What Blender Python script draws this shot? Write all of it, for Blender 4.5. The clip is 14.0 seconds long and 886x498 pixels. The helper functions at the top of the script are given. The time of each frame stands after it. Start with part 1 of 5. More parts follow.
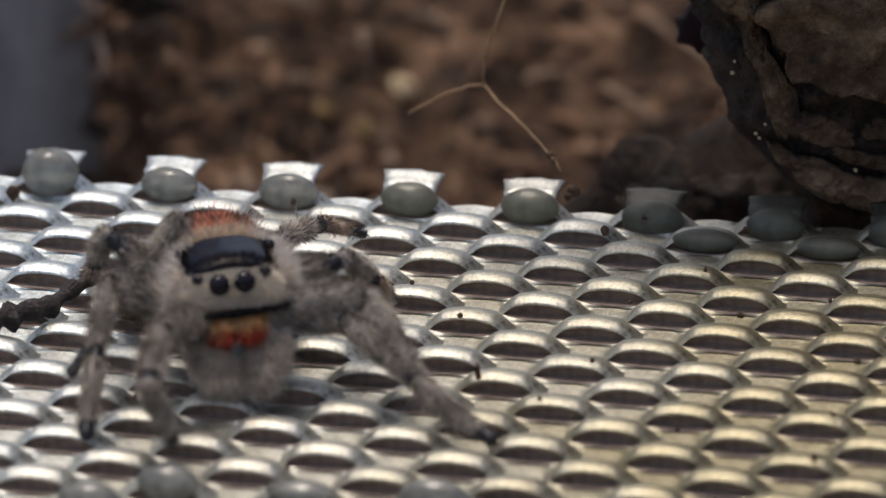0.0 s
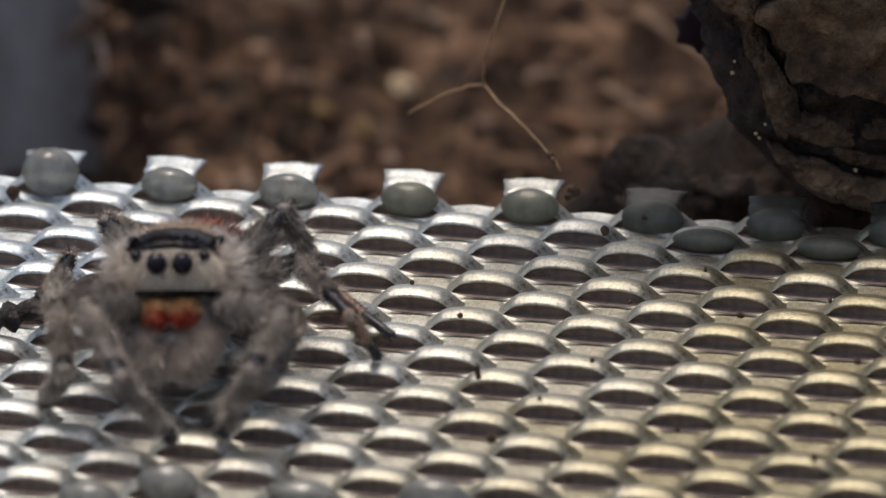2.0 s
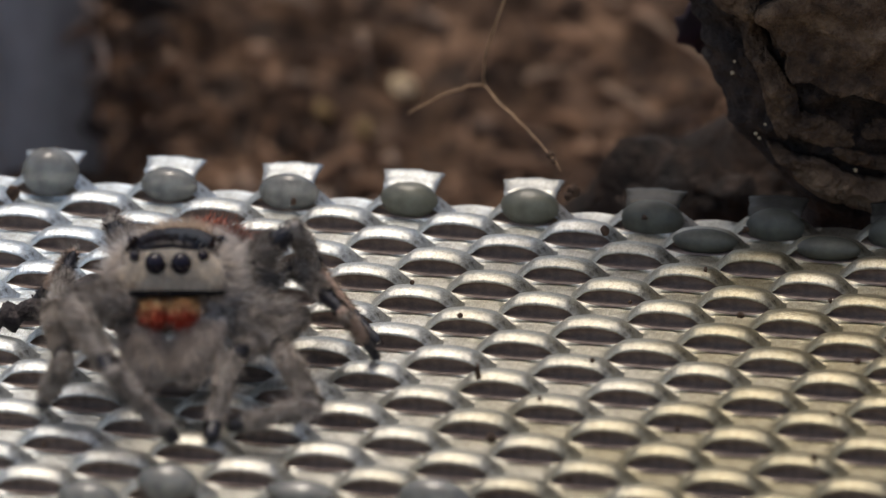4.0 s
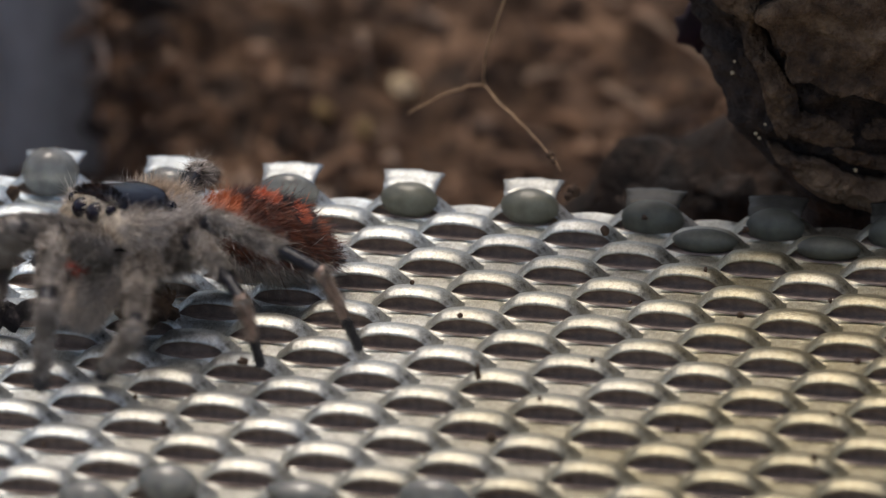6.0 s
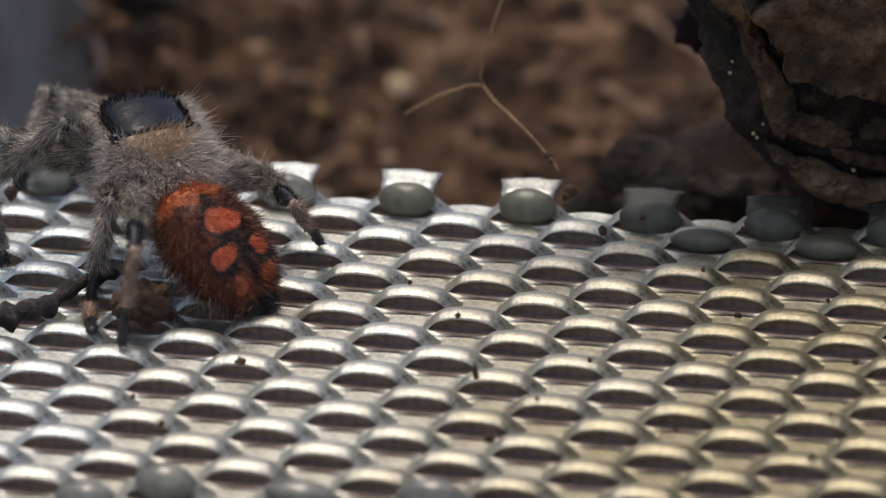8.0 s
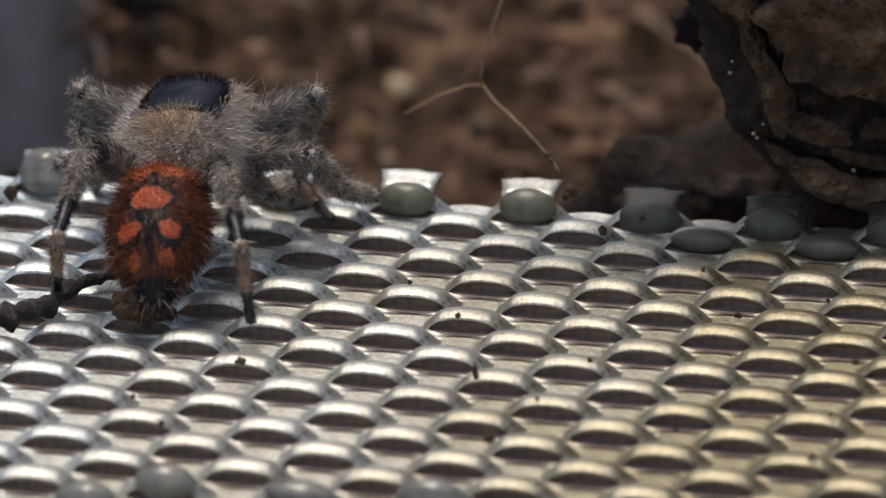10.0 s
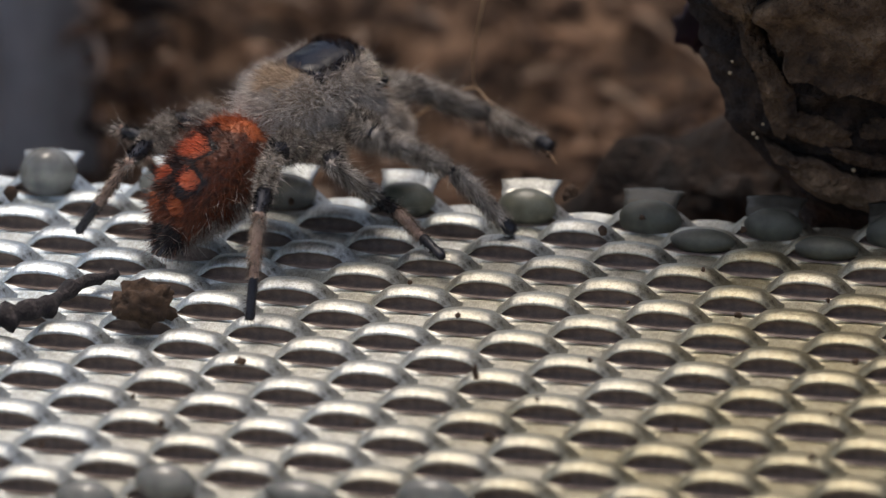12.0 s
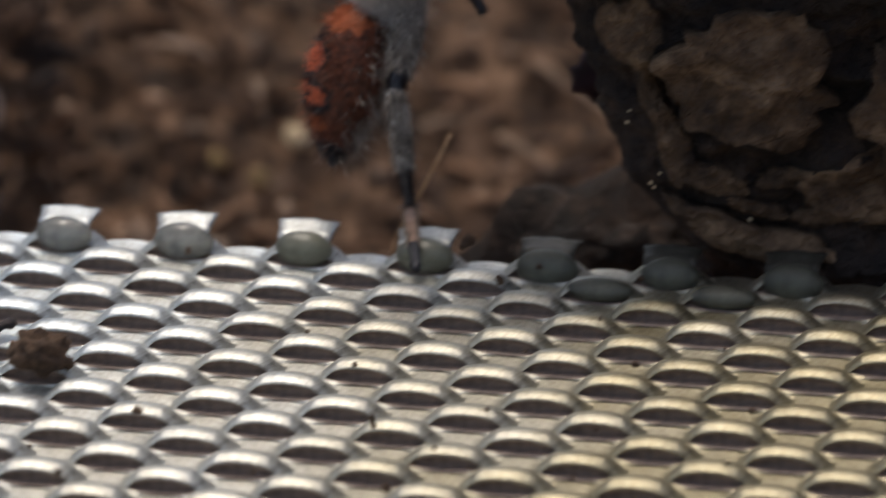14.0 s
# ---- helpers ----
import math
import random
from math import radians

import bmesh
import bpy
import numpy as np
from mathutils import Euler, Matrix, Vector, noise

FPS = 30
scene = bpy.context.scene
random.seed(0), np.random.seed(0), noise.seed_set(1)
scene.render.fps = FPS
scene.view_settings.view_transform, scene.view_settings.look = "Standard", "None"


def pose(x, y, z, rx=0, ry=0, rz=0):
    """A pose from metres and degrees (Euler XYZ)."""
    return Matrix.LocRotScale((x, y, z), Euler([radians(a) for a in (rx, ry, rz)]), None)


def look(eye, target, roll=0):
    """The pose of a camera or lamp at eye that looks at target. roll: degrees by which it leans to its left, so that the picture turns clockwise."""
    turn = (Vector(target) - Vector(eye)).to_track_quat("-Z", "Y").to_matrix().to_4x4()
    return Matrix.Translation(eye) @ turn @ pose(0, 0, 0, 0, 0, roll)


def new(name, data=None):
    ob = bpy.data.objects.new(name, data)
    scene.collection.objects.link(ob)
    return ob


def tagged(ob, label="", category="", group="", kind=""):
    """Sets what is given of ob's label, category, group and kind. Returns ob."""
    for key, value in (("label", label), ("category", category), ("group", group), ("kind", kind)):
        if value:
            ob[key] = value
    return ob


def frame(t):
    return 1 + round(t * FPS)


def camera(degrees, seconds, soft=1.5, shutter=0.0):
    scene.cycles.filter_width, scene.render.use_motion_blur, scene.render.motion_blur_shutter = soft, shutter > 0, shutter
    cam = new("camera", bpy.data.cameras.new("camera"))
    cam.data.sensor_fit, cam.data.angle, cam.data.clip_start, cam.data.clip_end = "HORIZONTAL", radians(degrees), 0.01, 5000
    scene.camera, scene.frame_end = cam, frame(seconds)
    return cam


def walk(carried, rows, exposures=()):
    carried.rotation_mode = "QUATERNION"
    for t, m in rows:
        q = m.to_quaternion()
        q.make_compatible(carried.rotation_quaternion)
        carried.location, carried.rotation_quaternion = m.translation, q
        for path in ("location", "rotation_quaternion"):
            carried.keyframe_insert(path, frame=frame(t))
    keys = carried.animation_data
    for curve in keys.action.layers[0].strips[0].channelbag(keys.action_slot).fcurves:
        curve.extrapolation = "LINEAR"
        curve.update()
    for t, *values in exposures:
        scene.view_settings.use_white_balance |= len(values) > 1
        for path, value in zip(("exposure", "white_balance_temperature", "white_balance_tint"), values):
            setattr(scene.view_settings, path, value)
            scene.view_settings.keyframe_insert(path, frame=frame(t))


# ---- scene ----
cam = camera(7.0, 14.0, soft=1.1, shutter=0.5)
MM = 0.001
EYE = Vector((0, -349.98, 134.90)) * MM
FOCAL = 784 / math.tan(radians(3.5))


def view(dx, dy):
    """The camera's pose, turned so that the picture slides by dx to the right and dy down."""
    base = look(EYE, (0, 0, 0), -0.892)
    return base @ pose(0, 0, 0, math.degrees(dy / FOCAL), math.degrees(dx / FOCAL), 0)


walk(cam, [(0.0, view(0, 0)), (6.1, view(0, 0)), (6.4, view(-4, 0)), (12.9, view(-4, 0)), (13.0, view(-4, 0)),
           (13.1, view(-10, -7)), (13.2, view(-18, -19)), (13.3, view(-31, -16)), (13.4, view(-38, -9)),
           (13.5, view(-45, 1)), (13.6, view(-53, 11)), (13.7, view(-66, 22)), (13.8, view(-97, 38)),
           (13.9, view(-139, 62)), (14.0, view(-186, 87))])
cam.data.dof.use_dof = True
cam.data.dof.focus_distance = 0.370
cam.data.dof.aperture_fstop = 54.0

# ---- light ----
SUN_ELEVATION, SUN_AZIMUTH = 76.0, -30.0
world = bpy.data.worlds.new("sky")
scene.world = world
world.use_nodes = True
wn = world.node_tree.nodes
sky = wn.new("ShaderNodeTexSky")
sky.sky_type, sky.sun_disc = "NISHITA", False
sky.air_density, sky.dust_density, sky.ozone_density = 1.0, 5.0, 0.5
sky.sun_elevation, sky.sun_rotation = radians(SUN_ELEVATION), radians(SUN_AZIMUTH)
world.node_tree.links.new(sky.outputs[0], wn["Background"].inputs[0])
wn["Background"].inputs[1].default_value = 0.15
sun = new("sun", bpy.data.lights.new("sun", "SUN"))
sun.data.energy, sun.data.angle, sun.data.color = 1.2, radians(15), (1.0, 0.91, 0.79)
_az, _el = radians(SUN_AZIMUTH), radians(SUN_ELEVATION)
sun.matrix_world = look((math.sin(_az) * math.cos(_el), math.cos(_az) * math.cos(_el), math.sin(_el)), (0, 0, 0))
scene.view_settings.exposure = 0.0


# ---- materials ----
def material(name, rough=0.6, metal=0.0):
    """A node material; returns it with its nodes, links and shader."""
    m = bpy.data.materials.new(name)
    m.use_nodes = True
    nodes, links = m.node_tree.nodes, m.node_tree.links
    shader = nodes["Principled BSDF"]
    shader.inputs["Roughness"].default_value = rough
    shader.inputs["Metallic"].default_value = metal
    return m, nodes, links, shader


def noise_node(nodes, links, scale, detail=4.0, rough=0.6, coords="Object"):
    tc = nodes.new("ShaderNodeTexCoord")
    n = nodes.new("ShaderNodeTexNoise")
    n.inputs["Scale"].default_value = scale
    n.inputs["Detail"].default_value = detail
    n.inputs["Roughness"].default_value = rough
    links.new(tc.outputs[coords], n.inputs["Vector"])
    return n


def ramp_node(nodes, links, source, stops):
    r = nodes.new("ShaderNodeValToRGB")
    el = r.color_ramp.elements
    while len(el) < len(stops):
        el.new(0.5)
    for e, (p, c) in zip(el, stops):
        e.position, e.color = p, (*c, 1)
    links.new(source, r.inputs[0])
    return r


def bump_node(nodes, links, source, shader, strength, distance):
    b = nodes.new("ShaderNodeBump")
    b.inputs["Strength"].default_value = strength
    b.inputs["Distance"].default_value = distance
    links.new(source, b.inputs["Height"])
    links.new(b.outputs[0], shader.inputs["Normal"])
    return b


def mottled(name, stops, scale, rough=0.6, metal=0.0, bump=0.4, depth=0.1 * MM, coords="Object", detail=6.0):
    m, nodes, links, sh = material(name, rough, metal)
    n = noise_node(nodes, links, scale, detail, 0.65, coords)
    links.new(ramp_node(nodes, links, n.outputs[0], stops).outputs[0], sh.inputs["Base Color"])
    fine = noise_node(nodes, links, scale * 6, 3.0, 0.6, coords)
    bump_node(nodes, links, fine.outputs[0], sh, bump, depth)
    return m


def metal_material():
    m, nodes, links, sh = material("pressed_aluminium", 0.36, 1.0)
    big = noise_node(nodes, links, 260, 4)
    base = ramp_node(nodes, links, big.outputs[0], [(0.3, (0.48, 0.474, 0.44)), (0.7, (0.64, 0.635, 0.59))])
    # cool light at one end and dim warm light at the other, painted in
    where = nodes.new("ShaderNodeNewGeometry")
    tint_noise = nodes.new("ShaderNodeTexNoise")
    tint_noise.inputs["Scale"].default_value, tint_noise.inputs["Detail"].default_value = 90, 4
    links.new(where.outputs["Position"], tint_noise.inputs["Vector"])
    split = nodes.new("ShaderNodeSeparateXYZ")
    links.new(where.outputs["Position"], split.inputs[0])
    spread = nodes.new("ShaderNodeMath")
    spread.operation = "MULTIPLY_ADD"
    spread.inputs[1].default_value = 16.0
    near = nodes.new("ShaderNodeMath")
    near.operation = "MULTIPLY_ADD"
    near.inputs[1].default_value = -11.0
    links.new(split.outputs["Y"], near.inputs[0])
    links.new(tint_noise.outputs[0], near.inputs[2])
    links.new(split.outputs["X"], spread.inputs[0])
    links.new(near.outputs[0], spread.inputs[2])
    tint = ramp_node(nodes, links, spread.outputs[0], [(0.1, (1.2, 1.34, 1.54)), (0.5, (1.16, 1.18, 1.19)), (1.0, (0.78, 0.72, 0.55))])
    light_wash = nodes.new("ShaderNodeMixRGB")
    light_wash.blend_type = "MULTIPLY"
    light_wash.inputs[0].default_value = 1
    links.new(base.outputs[0], light_wash.inputs[1])
    links.new(tint.outputs[0], light_wash.inputs[2])
    base = light_wash
    dirt = noise_node(nodes, links, 900, 6, 0.7)
    mask = ramp_node(nodes, links, dirt.outputs[0], [(0.58, (0, 0, 0)), (0.72, (0.9, 0.9, 0.9))])
    mix = nodes.new("ShaderNodeMixRGB")
    mix.inputs[2].default_value = (0.07, 0.055, 0.04, 1)
    links.new(mask.outputs[0], mix.inputs[0])
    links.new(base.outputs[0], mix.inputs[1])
    links.new(mix.outputs[0], sh.inputs["Base Color"])
    rr = ramp_node(nodes, links, dirt.outputs[0], [(0.35, (0.41, 0.41, 0.41)), (0.75, (0.58, 0.58, 0.58))])
    links.new(rr.outputs[0], sh.inputs["Roughness"])
    tc = nodes.new("ShaderNodeTexCoord")
    stretch = nodes.new("ShaderNodeMapping")
    stretch.inputs["Scale"].default_value = (1.0, 0.75, 0.8)
    links.new(tc.outputs["Object"], stretch.inputs["Vector"])
    grain = nodes.new("ShaderNodeTexNoise")
    grain.inputs["Scale"].default_value, grain.inputs["Detail"].default_value, grain.inputs["Roughness"].default_value = 3600, 5, 0.72
    links.new(stretch.outputs[0], grain.inputs["Vector"])
    speck = ramp_node(nodes, links, grain.outputs[0], [(0.33, (0.64, 0.62, 0.58)), (0.5, (0.90, 0.89, 0.87)), (0.66, (1, 1, 1))])
    mul = nodes.new("ShaderNodeMixRGB")
    mul.blend_type = "MULTIPLY"
    mul.inputs[0].default_value = 1
    links.new(mix.outputs[0], mul.inputs[1])
    links.new(speck.outputs[0], mul.inputs[2])
    dust = noise_node(nodes, links, 11000, 2, 0.6)
    pale = ramp_node(nodes, links, dust.outputs[0], [(0.36, (0.76, 0.75, 0.72)), (0.55, (1.05, 1.05, 1.05))])
    mul2 = nodes.new("ShaderNodeMixRGB")
    mul2.blend_type = "MULTIPLY"
    mul2.inputs[0].default_value = 1
    links.new(mul.outputs[0], mul2.inputs[1])
    links.new(pale.outputs[0], mul2.inputs[2])
    links.new(mul2.outputs[0], sh.inputs["Base Color"])
    bump_node(nodes, links, grain.outputs[0], sh, 0.9, 0.06 * MM)
    return m


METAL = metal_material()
SOIL = mottled("coir_soil", [(0.36, (0.014, 0.008, 0.004)), (0.5, (0.085, 0.045, 0.022)), (0.66, (0.255, 0.15, 0.088))], 260, 0.9, 0, 0.8, 0.6 * MM)


def fibre_material():
    """Coir in tones that differ from strand to strand: near black, red-brown, tan and a few bleached ones."""
    m, nodes, links, sh = material("coir_fibre", 0.85)
    geo = nodes.new("ShaderNodeNewGeometry")
    tone = ramp_node(nodes, links, geo.outputs["Random Per Island"], [(0.0, (0.025, 0.012, 0.006)), (0.3, (0.083, 0.042, 0.021)), (0.55, (0.178, 0.095, 0.047)), (0.85, (0.28, 0.17, 0.105)), (0.95, (0.36, 0.265, 0.20)), (1.0, (0.54, 0.42, 0.32))])
    patch = noise_node(nodes, links, 180, 4)
    shade = ramp_node(nodes, links, patch.outputs[0], [(0.40, (0.32, 0.29, 0.27)), (0.62, (1.25, 1.2, 1.15))])
    mul = nodes.new("ShaderNodeMixRGB")
    mul.blend_type = "MULTIPLY"
    mul.inputs[0].default_value = 1
    links.new(tone.outputs[0], mul.inputs[1])
    links.new(shade.outputs[0], mul.inputs[2])
    links.new(mul.outputs[0], sh.inputs["Base Color"])
    fine = noise_node(nodes, links, 1500, 3)
    bump_node(nodes, links, fine.outputs[0], sh, 0.5, 0.1 * MM)
    return m


FIBRE = fibre_material()
DULL_CHIP = mottled("dull_chip", [(0.3, (0.20, 0.125, 0.05)), (0.7, (0.36, 0.25, 0.11))], 500, 0.8)
PALE_CHIP = mottled("pale_chip", [(0.3, (0.45, 0.33, 0.18)), (0.7, (0.70, 0.56, 0.36))], 500, 0.7)
BARK = mottled("dark_bark", [(0.3, (0.008, 0.005, 0.004)), (0.5, (0.022, 0.013, 0.009)), (0.7, (0.075, 0.044, 0.028))], 330, 0.85, 0, 1.0, 0.8 * MM)
BARK_PLATE = mottled("bark_plate", [(0.3, (0.026, 0.014, 0.008)), (0.5, (0.12, 0.07, 0.037)), (0.7, (0.31, 0.20, 0.115))], 420, 0.85, 0, 1.0, 0.7 * MM)


def panel_material():
    """Grey plastic, smeared with soil along the side that touches the bank."""
    m, nodes, links, sh = material("grey_plastic", 0.5)
    cloud = noise_node(nodes, links, 130, 4)
    base = ramp_node(nodes, links, cloud.outputs[0], [(0.3, (0.42, 0.43, 0.43)), (0.7, (0.62, 0.63, 0.63))])
    split = nodes.new("ShaderNodeSeparateXYZ")
    links.new(cloud.inputs["Vector"].links[0].from_socket, split.inputs[0])
    smear = noise_node(nodes, links, 420, 5)
    add = nodes.new("ShaderNodeMath")
    add.operation = "MULTIPLY_ADD"
    add.inputs[1].default_value = 150.0
    links.new(split.outputs["X"], add.inputs[0])
    links.new(smear.outputs[0], add.inputs[2])
    span = nodes.new("ShaderNodeMapRange")
    span.inputs[1].default_value, span.inputs[2].default_value = 4.1, 5.3
    links.new(add.outputs[0], span.inputs[0])
    mix = nodes.new("ShaderNodeMixRGB")
    mix.inputs[2].default_value = (0.045, 0.027, 0.016, 1)
    links.new(span.outputs[0], mix.inputs[0])
    links.new(base.outputs[0], mix.inputs[1])
    links.new(mix.outputs[0], sh.inputs["Base Color"])
    bump_node(nodes, links, smear.outputs[0], sh, 0.3, 0.1 * MM)
    return m


PANEL = panel_material()
# soil shade behind the bark, put into the colour of an added lump
SHADED_SOIL = mottled("shaded_soil", [(0.35, (0.006, 0.0035, 0.002)), (0.5, (0.02, 0.011, 0.006)), (0.68, (0.07, 0.04, 0.023))], 420, 0.9, 0, 0.8, 0.6 * MM)
PETAL = mottled("purple_petal", [(0.3, (0.006, 0.003, 0.005)), (0.7, (0.032, 0.011, 0.024))], 400, 0.6)
CRUMB = mottled("soil_crumb", [(0.3, (0.025, 0.014, 0.008)), (0.7, (0.15, 0.088, 0.05))], 1200, 0.9, 0, 0.8, 0.2 * MM)
TWIG = mottled("dark_twig", [(0.3, (0.010, 0.008, 0.009)), (0.55, (0.035, 0.026, 0.025)), (0.72, (0.17, 0.135, 0.12))], 900, 0.8, 0, 1.0, 0.3 * MM)
STRAW = mottled("dry_straw", [(0.3, (0.22, 0.14, 0.088)), (0.7, (0.42, 0.30, 0.205))], 600, 0.7)
ROOTLET = mottled("rootlet", [(0.3, (0.22, 0.125, 0.06)), (0.7, (0.46, 0.30, 0.16))], 700, 0.6)


# darker than the sheet: the shade inside the slots is put into this colour
RECESS = mottled("slot_recess_shade", [(0.3, (0.12, 0.085, 0.066)), (0.7, (0.29, 0.215, 0.17))], 1500, 0.6, 0.0, 0.6, 0.08 * MM)


def gel_material(name="cloudy_gel", gel_tone=1.0, clear=0.45):
    """Cloudy gel; values below one darken it, the darkest with bark shade painted in."""
    m, nodes, links, sh = material(name, 0.15 + 0.6 * (1 - gel_tone))
    n = noise_node(nodes, links, 500, 4)
    links.new(ramp_node(nodes, links, n.outputs[0], [(a, (c * gel_tone, c * gel_tone, c * gel_tone * (0.9 if gel_tone == 1 else 0.72))) for a, c in ((0.32, 0.12), (0.5, 0.24), (0.68, 0.40))]).outputs[0], sh.inputs["Base Color"])
    sh.inputs["Transmission Weight"].default_value = clear
    sh.inputs["Specular IOR Level"].default_value = 0.5
    bump_node(nodes, links, n.outputs[0], sh, 0.4, 0.1 * MM)
    return m


GEL = gel_material()
DULL_GEL = gel_material("dull_gel", 0.62, 0.3)
# the bark's shade over the nearest drops and tabs, put into their colours
SHADED_GEL = gel_material("shaded_gel", 0.34, 0.1)
SHADED_METAL = mottled("shaded_metal", [(0.3, (0.035, 0.032, 0.024)), (0.7, (0.10, 0.094, 0.075))], 700, 0.5, 0.4, 0.5, 0.08 * MM)


# ---- mesh helpers ----
def mesh_of(name, verts, faces, mats, index=None, smooth=True):
    me = bpy.data.meshes.new(name)
    me.from_pydata([tuple(v) for v in verts], [], [tuple(f) for f in faces])
    for m in mats:
        me.materials.append(m)
    if index is not None:
        me.polygons.foreach_set("material_index", list(index))
    me.polygons.foreach_set("use_smooth", [smooth] * len(me.polygons))
    me.update()
    return me


def under(ob, parent):
    ob.parent = parent
    return ob


def tube(points, radii, sides=8):
    """Rings along a line of points; returns verts and faces, ends closed."""
    verts, faces = [], []
    n = len(points)
    for k, p in enumerate(points):
        a, b = Vector(points[max(0, k - 1)]), Vector(points[min(n - 1, k + 1)])
        q = (b - a).to_track_quat("Z", "Y")
        for s in range(sides):
            f = 2 * math.pi * s / sides
            verts.append(Vector(p) + q @ Vector((math.cos(f), math.sin(f), 0)) * radii[k])
    for k in range(n - 1):
        for s in range(sides):
            i, j = k * sides + s, k * sides + (s + 1) % sides
            faces.append((i, j, j + sides, i + sides))
    faces.append(tuple(range(sides))[::-1])
    faces.append(tuple(range((n - 1) * sides, n * sides)))
    return verts, faces


# ---- the pressed sheet ----
CELL, ROWS = 6.5, 2.631
TURN = radians(-12.286)
ORIGIN = (9.794, -9.245)
BASE = -0.40
LOW, HIGH = -0.5, -0.10


def slot_place(i, j):
    x, y = (i + 0.5 * j) * CELL + ORIGIN[0], -j * ROWS + ORIGIN[1]
    c, s = math.cos(TURN), math.sin(TURN)
    return c * x - s * y, s * x + c * y


def slot_mesh(seed):
    """One raised slot of the sheet: flat land, an arched hood with an open front, the blind recess behind it and its rolled lip."""
    rng = random.Random(seed)
    half, hoodw, openw = CELL / 2, 2.34 + rng.uniform(-.05, .05), 1.86 + rng.uniform(-.06, .06)
    hgt = 0.97 + rng.uniform(-.05, .05)
    skew = rng.uniform(-.05, .05)
    front, back = -ROWS / 2, ROWS / 2
    xs = sorted({round(half * k / 6, 3) for k in range(-6, 7)} | {round(hoodw * math.sin(math.pi / 2 * k / 14), 3) for k in range(-14, 15)})
    verts, faces, index, cols = [], [], [], []
    for x in xs:
        q = x - skew
        e = max(0.0, 1 - (q / hoodw) ** 2) ** 0.62
        o = max(0.0, 1 - (q / openw) ** 2) ** 0.58
        zin = 0.60 * o
        lip = -0.95 + 0.35 * (1 - e)
        w = 0.5 + 0.5 * math.cos(math.pi * x / half)
        near, far = LOW + (HIGH - LOW) * w, HIGH + (LOW - HIGH) * w
        b = min(1.0, 1.3 * e)

        def at(y, z):
            """A point of the hood, which runs out into the slope of the land at its ends."""
            return y, z * b + (1 - b) * (near + (far - near) * (y - front) / ROWS)
        pts = [(front, near), at(lip + 0.02 - 0.5 * o, 0.11 - 0.17 * o),
               at(lip + 0.10, max(0.12, zin - 0.02)), at(lip + 0.01, max(0.13, zin + 0.03 * e)),
               at(lip, max(0.14, zin + 0.10 * e)), at(lip + 0.07, zin + (0.12 + (0 if o else 0.2)) * e + 0.06),
               at(-0.56 + 0.10 * (1 - e), hgt * 0.90 * e), at(-0.36, hgt * e), at(0.05, hgt * 0.93 * e), at(0.66, hgt * 0.78 * e),
               at(0.86, hgt * 0.5 * e - 0.15), at(1.2, hgt * 0.14 * e - 0.5), (back, far),
               (lip + 0.17, zin + 0.03 * o), (lip + 0.25, zin * 0.85), (lip + 0.46, -0.02),
               (lip + 0.04, -0.04)]
        cols.append(len(verts))
        verts += [Vector((x, y, z)) for y, z in pts]
    for a, b, xa, xb in zip(cols, cols[1:], xs, xs[1:]):
        is_open = abs((xa + xb) / 2 - skew) < openw

        def quad(k, l, mat=0):
            faces.append((a + k, b + k, b + l, a + l))
            index.append(mat)
        quad(0, 1)
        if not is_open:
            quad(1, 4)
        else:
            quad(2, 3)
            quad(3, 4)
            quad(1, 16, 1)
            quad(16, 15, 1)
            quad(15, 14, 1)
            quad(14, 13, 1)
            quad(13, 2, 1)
        for k in range(4, 12):
            quad(k, k + 1)
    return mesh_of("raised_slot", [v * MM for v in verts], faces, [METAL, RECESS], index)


def tab_mesh(metal):
    """The cut end of a broken-off slot: a thin flaring lip of metal bent up at the sheet's edge."""
    verts, faces = [], []
    rows = [(-0.2, 1.36, 0.5), (0.1, 1.42, 1.0), (0.5, 1.44, 1.05), (0.9, 1.48, 1.12), (1.3, 1.58, 1.22), (1.5, 1.64, 1.26)]
    n = 9
    for low in (0, -0.14):
        for y, w, z in rows:
            for k in range(n):
                u = 2 * k / (n - 1) - 1
                verts.append(Vector((w * u, y + 0.05 * math.sin(5 * u + y), z + low - 0.12 * u * u + 0.03 * math.sin(9 * u))) * MM)
    m = len(rows) * n
    for r in range(len(rows) - 1):
        for k in range(n - 1):
            i = r * n + k
            faces += [(i, i + 1, i + n + 1, i + n), (i + m, i + n + m, i + n + 1 + m, i + 1 + m)]
    edge = [k for k in range(n)] + [r * n + n - 1 for r in range(1, len(rows))] + [len(rows) * n - 1 - k for k in range(1, n)] + [r * n for r in range(len(rows) - 2, 0, -1)]
    for i, j in zip(edge, edge[1:] + edge[:1]):
        faces.append((i, i + m, j + m, j))
    return mesh_of("edge_tab", verts, faces, [metal])


